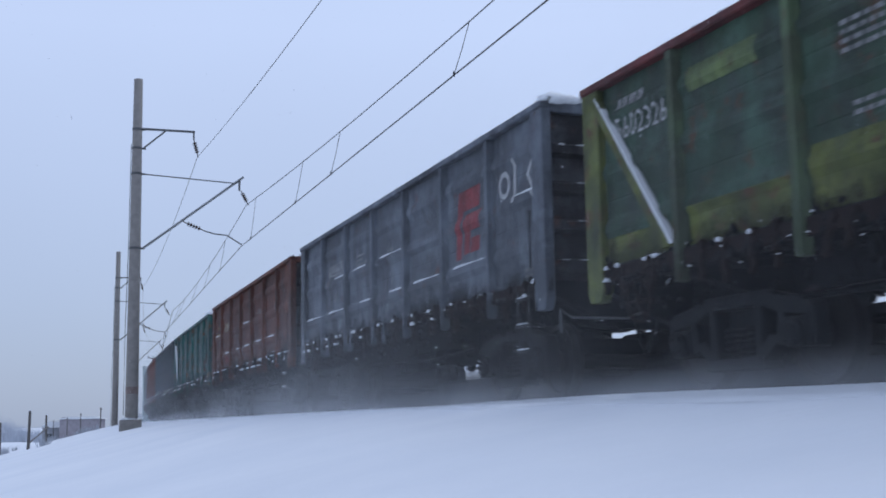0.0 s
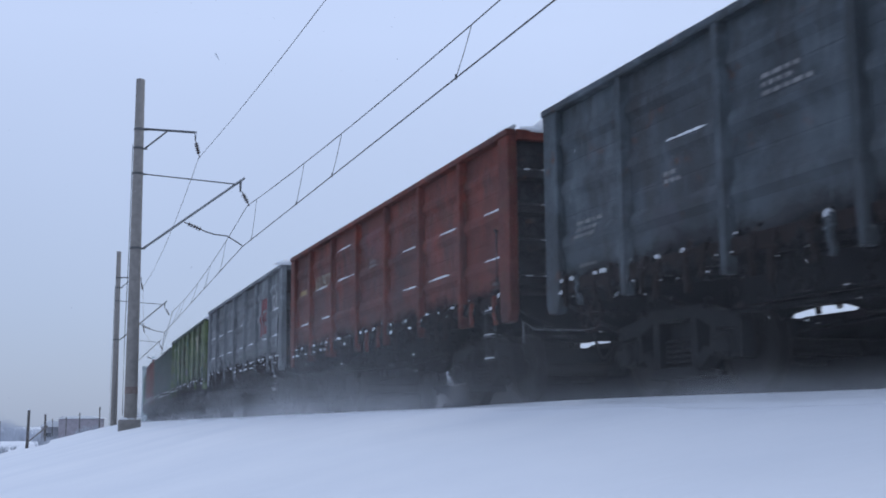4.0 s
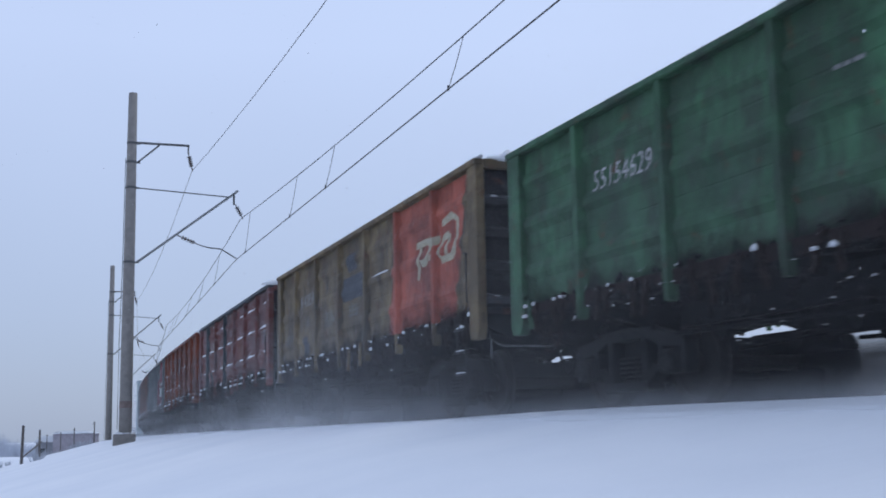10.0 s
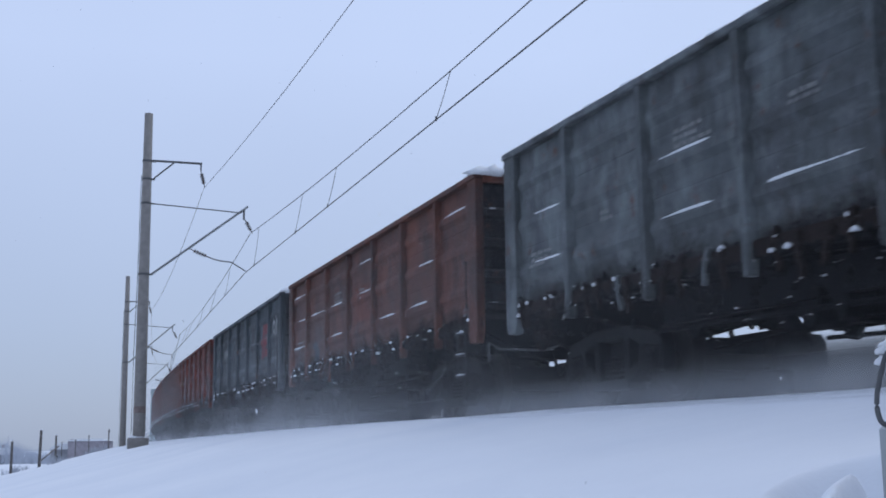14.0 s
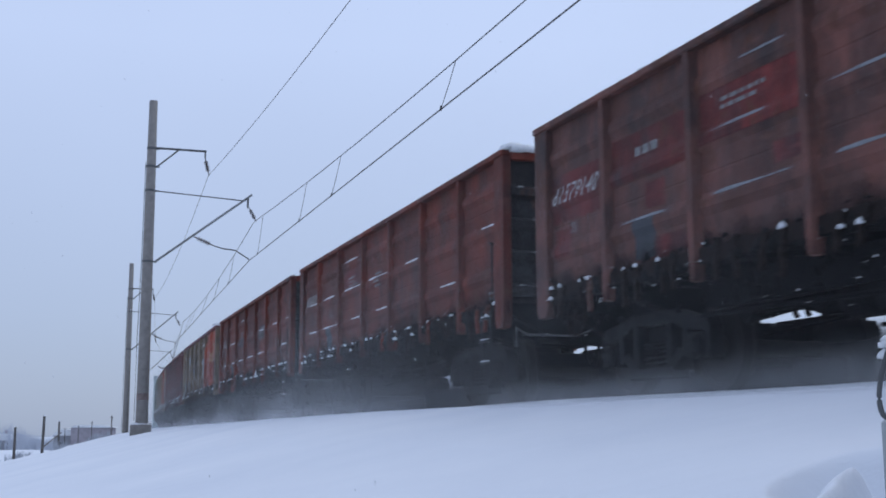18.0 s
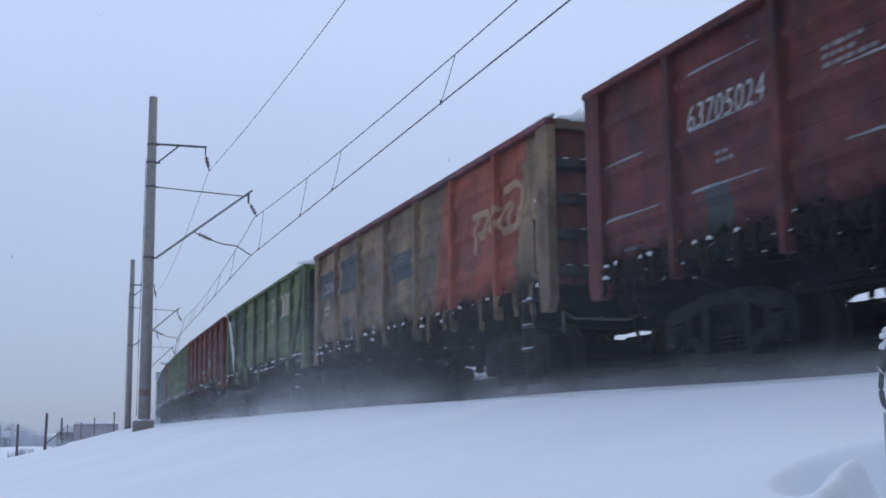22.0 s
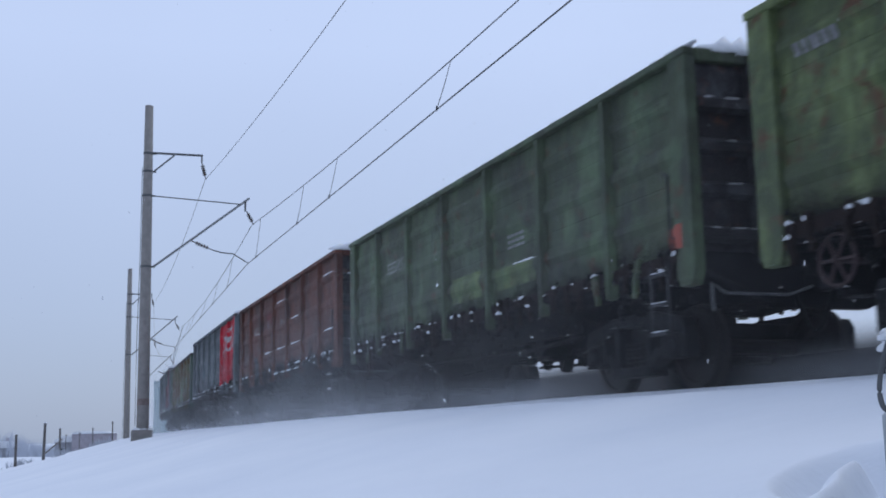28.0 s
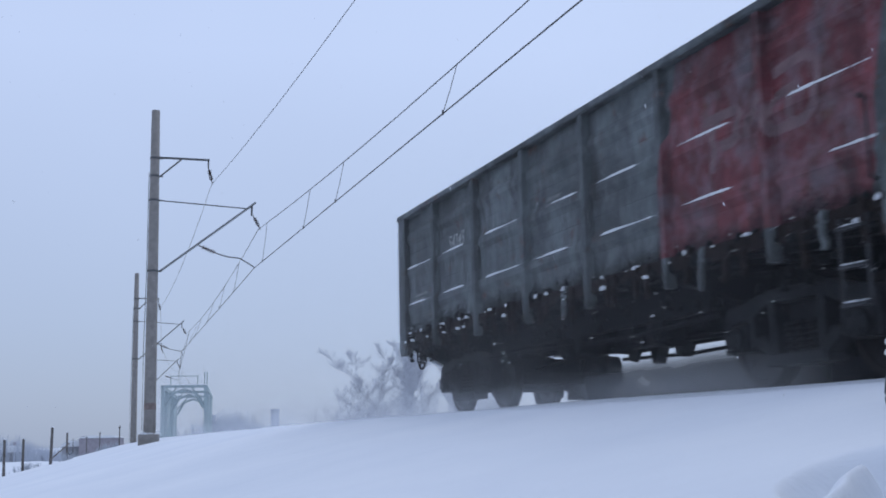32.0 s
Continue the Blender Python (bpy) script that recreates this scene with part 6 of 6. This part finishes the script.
# ---- snowed-in thing at the edge of the drift, placed to fit the camera's view ----
def trackside_cabinet(x, y):
    z = height_at(x + 0.2, y)
    c = thing("signal_cabinet", pose(x, y, 0), "low grey metal trackside cabinet with bent pipe guard, capped with snow", "cabinet")
    bm = bmesh.new()
    bm_box(bm, 0.215, 0.12, (z - 0.3 - 0.39) / 2, 0.34, 0.24, 0.3 - 0.39 - z)
    part("body", bm, M_BOXGREY, c, bevel=0.015)
    bm = bmesh.new()
    bm_box(bm, 0.225, 0.14, -0.26, 0.33, 0.05, 0.26)
    part("panel", bm, M_BOXGREY, c, bevel=0.01)
    bm = bmesh.new()
    pts = [(0.03, -0.02, -0.13), (-0.005, -0.02, -0.17), (-0.022, -0.02, -0.21), (-0.042, -0.02, -0.28), (-0.049, -0.02, -0.325), (-0.047, -0.02, -0.362), (-0.036, -0.015, -0.388), (-0.01, -0.005, -0.398), (0.06, 0.02, -0.40)]
    for _ in range(2):      # round off the bends
        pts = [pts[0]] + [tuple(a * (1 - k) + b * k for a, b in zip(p, q)) for p, q in zip(pts[:-1], pts[1:]) for k in (0.25, 0.75)] + [pts[-1]]
    bm_pipe(bm, pts, 0.0085, 8)
    part("pipe_guard", bm, M_STEEL, c, "bent steel pipe guard", smooth=True)
    rnd = random.Random(8)
    bm = bmesh.new()
    for cx, cz, r in ((0.030, -0.195, 0.024), (0.033, -0.16, 0.024), (0.045, -0.14, 0.024), (0.09, -0.14, 0.036), (0.16, -0.135, 0.04), (0.24, -0.14, 0.04), (0.32, -0.14, 0.04)):
        bm_blob(bm, (cx, 0.1, cz), r * 1.2, r * 1.2, r, rnd, 2)
    part("snow_cap", bm, M_CAP, c, "thick cap of snow", smooth=True)


trackside_cabinet(1.424, 3.7)


# ---- blown snow that the train drags along, sheets of painted shade and haze ----
def veil_material(name, density, color=(0.88, 0.90, 0.92, 1), lo=0.35, hi=0.75, foot=0.1, head=1.0, ending=0.2, thinning=1.0, base=0.0):
    m = bpy.data.materials.new(name)
    m.use_nodes = True
    t = m.node_tree
    p = t.nodes["Principled BSDF"]
    p.inputs["Base Color"].default_value = color
    p.inputs["Roughness"].default_value = 1.0
    p.inputs["Specular IOR Level"].default_value = 0.0
    v = coords(t, (0.3, 0.3, 0.75))
    puff = noise_fac(t, v, 0.9, 5, lo, hi, 0.55)
    tc, sep = t.nodes.new("ShaderNodeTexCoord"), t.nodes.new("ShaderNodeSeparateXYZ")
    t.links.new(tc.outputs["Generated"], sep.inputs[0])
    up = t.nodes.new("ShaderNodeMapRange")
    up.interpolation_type = "SMOOTHSTEP"
    up.inputs["From Min"].default_value, up.inputs["From Max"].default_value = head, foot
    t.links.new(sep.outputs["Z"], up.inputs["Value"])
    ends = t.nodes.new("ShaderNodeMath")
    ends.operation = "PINGPONG"
    ends.inputs[1].default_value = 0.5
    t.links.new(sep.outputs["X"], ends.inputs[0])
    fade = t.nodes.new("ShaderNodeMapRange")
    fade.interpolation_type = "SMOOTHSTEP"
    fade.inputs["From Min"].default_value, fade.inputs["From Max"].default_value = 0.0, ending
    t.links.new(ends.outputs[0], fade.inputs["Value"])
    if base:      # no hard line where the veil meets the snow
        low = t.nodes.new("ShaderNodeMapRange")
        low.interpolation_type = "SMOOTHSTEP"
        low.inputs["From Min"].default_value, low.inputs["From Max"].default_value = base * 0.35, base
        t.links.new(sep.outputs["Z"], low.inputs["Value"])
        puff = times(t, puff, low.outputs["Result"])
    rise = t.nodes.new("ShaderNodeMath")
    rise.operation = "POWER"
    rise.inputs[1].default_value = thinning
    t.links.new(up.outputs["Result"], rise.inputs[0])
    a = times(t, times(t, times(t, puff, rise.outputs[0]), fade.outputs["Result"]), density)
    t.links.new(a, p.inputs["Alpha"])
    return m


M_VEIL = veil_material("blown_snow_veil", 0.40, lo=0.2, hi=0.85, foot=0.2, thinning=2.0, base=0.1)
M_VEIL_THIN = veil_material("thin_blown_snow_veil", 0.30, lo=0.2, hi=0.85, foot=0.25, thinning=2.2, base=0.12)


def veil_mesh(length, height, seed, wave=1.0):
    rnd = random.Random(seed)
    bm = bmesh.new()
    ph, cols = rnd.uniform(0, 6), []
    for i in range(25):
        x = -length / 2 + length * i / 24
        col = []
        for j in range(6):
            z = height * j / 5
            col.append(bm.verts.new((x, wave * (0.12 * math.sin(x * 1.3 + ph) + 0.15 * (j / 5) ** 2 + 0.06 * math.sin(x * 3 + j)), z)))
        cols.append(col)
    for i in range(24):
        for j in range(5):
            bm.faces.new((cols[i][j], cols[i + 1][j], cols[i + 1][j + 1], cols[i][j + 1]))
    return mesh_of("veil_sheet", bm, smooth=True)


# Dark sheets behind the running gear: shade under the wagons put into colour.
M_UNDER = veil_material("dark_underbody_shade", 1.0, (0.026, 0.027, 0.031, 1), 0.0, 0.35, 0.55, 0.98, 0.1)
VEIL_MESH = [veil_mesh(15.0, 0.50, 1), veil_mesh(13.0, 0.42, 2), veil_mesh(17.0, 0.58, 3)]
VEIL_MESH_LATE = [veil_mesh(15.0, 0.45, 21), veil_mesh(16.0, 0.55, 23)]
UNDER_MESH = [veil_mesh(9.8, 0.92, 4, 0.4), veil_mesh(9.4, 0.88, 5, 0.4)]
M_LOW = veil_material("grey_underbody_shade", 0.95, (0.055, 0.058, 0.066, 1), 0.0, 0.4, 0.6, 0.97, 0.12)
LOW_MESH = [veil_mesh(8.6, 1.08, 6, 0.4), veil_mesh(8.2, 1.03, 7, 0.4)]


def train_veil(me, mat):
    ob = new("blown_snow", me)
    if not me.materials:
        me.materials.append(mat)
    return tagged(ob, "low veil along the train, blown snow beside the wheels, painted shade beneath", "blown snow", "blown snow along the train", "stuff")


VEILS = [(train_veil(VEIL_MESH[n % 3], M_VEIL), n, 0.0, 2.72, -0.19) for n in range(27)]
VEILS += [(train_veil(VEIL_MESH_LATE[n % 2], M_VEIL_THIN), n, 0.0, 2.72, -0.19) for n in range(27, 36)]
# UNDER at the couplings, LOW at mid-wagon: painted shade that rides with the train.
VEILS += [(train_veil(UNDER_MESH[n % 2], M_UNDER), n, PITCH / 2, -0.45, -0.2) for n in range(33)]
VEILS += [(train_veil(LOW_MESH[n % 2], M_LOW), n, 0.01, -0.55, -0.2) for n in range(34)]


# Flat see-through sheets before the train: snow haze painted on at set distances.
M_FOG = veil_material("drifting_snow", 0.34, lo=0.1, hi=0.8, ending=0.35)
M_FAINT = veil_material("faint_haze_sheet", 0.08, lo=0.0, hi=0.8, ending=0.4)
M_THIN = veil_material("thin_haze_sheet", 0.18, lo=0.0, hi=0.8, ending=0.4)
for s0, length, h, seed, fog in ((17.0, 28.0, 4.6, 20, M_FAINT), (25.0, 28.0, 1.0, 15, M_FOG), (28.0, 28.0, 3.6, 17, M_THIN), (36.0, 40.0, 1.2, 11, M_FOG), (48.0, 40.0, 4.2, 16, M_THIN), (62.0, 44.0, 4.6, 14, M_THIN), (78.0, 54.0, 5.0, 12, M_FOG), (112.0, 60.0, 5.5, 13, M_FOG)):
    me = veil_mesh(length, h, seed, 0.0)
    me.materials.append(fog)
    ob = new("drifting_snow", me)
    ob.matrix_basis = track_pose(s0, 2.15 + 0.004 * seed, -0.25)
    tagged(ob, "upright pale sheet on the track shoulder, snow haze painted in", "blown snow", "drifting snow", "stuff")


def snow_cloud():
    """Loose flakes in the air between the camera and the train."""
    rnd = random.Random(77)
    vs, fs = [], []
    for i in range(14000):
        x, y, z = rnd.uniform(-9, 14), rnd.uniform(-3, 26), rnd.uniform(-5, 24)
        r = rnd.uniform(0.0025, 0.0052)
        b = len(vs)
        a = [Vector((rnd.uniform(-1, 1), rnd.uniform(-1, 1), rnd.uniform(-1, 1))).normalized() * r for _ in range(4)]
        vs += [(x + q.x, y + q.y, z + 1.8 * q.z) for q in a]
        fs += [(b, b + 1, b + 2), (b, b + 2, b + 3), (b, b + 3, b + 1), (b + 1, b + 3, b + 2)]
    me = bpy.data.meshes.new("snowflakes")
    me.from_pydata(vs, [], fs)
    me.materials.append(M_CAP)
    return tagged(new("snowflakes", me), "sparse snowflakes drifting down through the air", "snowflakes", kind="stuff")


FLAKES = snow_cloud()


def motions():
    """The train, its turning wheels and the snow and shade sheets that go with it."""
    steps = sorted([i * 0.5 for i in range(65)] + [10.8, 10.9, 11.1, 11.2, 11.3, 11.4, 11.6, 11.7, 11.8])
    for n, (w, sets) in enumerate(TRAIN):
        walk(w, [(t, track_pose(travelled(t) + n * PITCH - LB)) for t in steps])
        # the wheels turn while the wagon is near
        near = [t for t in steps if -12 < travelled(t) + n * PITCH - LB < 75]
        if not near:
            continue
        t0, t1 = max(0.0, near[0] - 0.2), min(32.0, near[-1] + 0.2)
        count = int((t1 - t0) * 30)
        for ax, _ in sets:
            base = ax.matrix_basis.copy()
            rows = [] if t0 < 0.02 else [(0.0, base)]
            for i in range(count + 1):
                t = t0 + i / 30
                rows.append((t, base @ Matrix.Rotation(-(travelled(t) - travelled(t0)) / 0.475, 4, "Y")))
            if rows[-1][0] < 31.98:
                rows.append((32.0, rows[-1][1]))
            walk(ax, rows)
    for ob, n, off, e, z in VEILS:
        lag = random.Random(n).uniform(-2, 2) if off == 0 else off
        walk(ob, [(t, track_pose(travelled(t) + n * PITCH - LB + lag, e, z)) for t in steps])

    walk(FLAKES, [(t, pose(0.25 * t - 6, -0.35 * t + 4, 4.0 - 0.62 * t)) for t in range(0, 33, 4)])


motions()
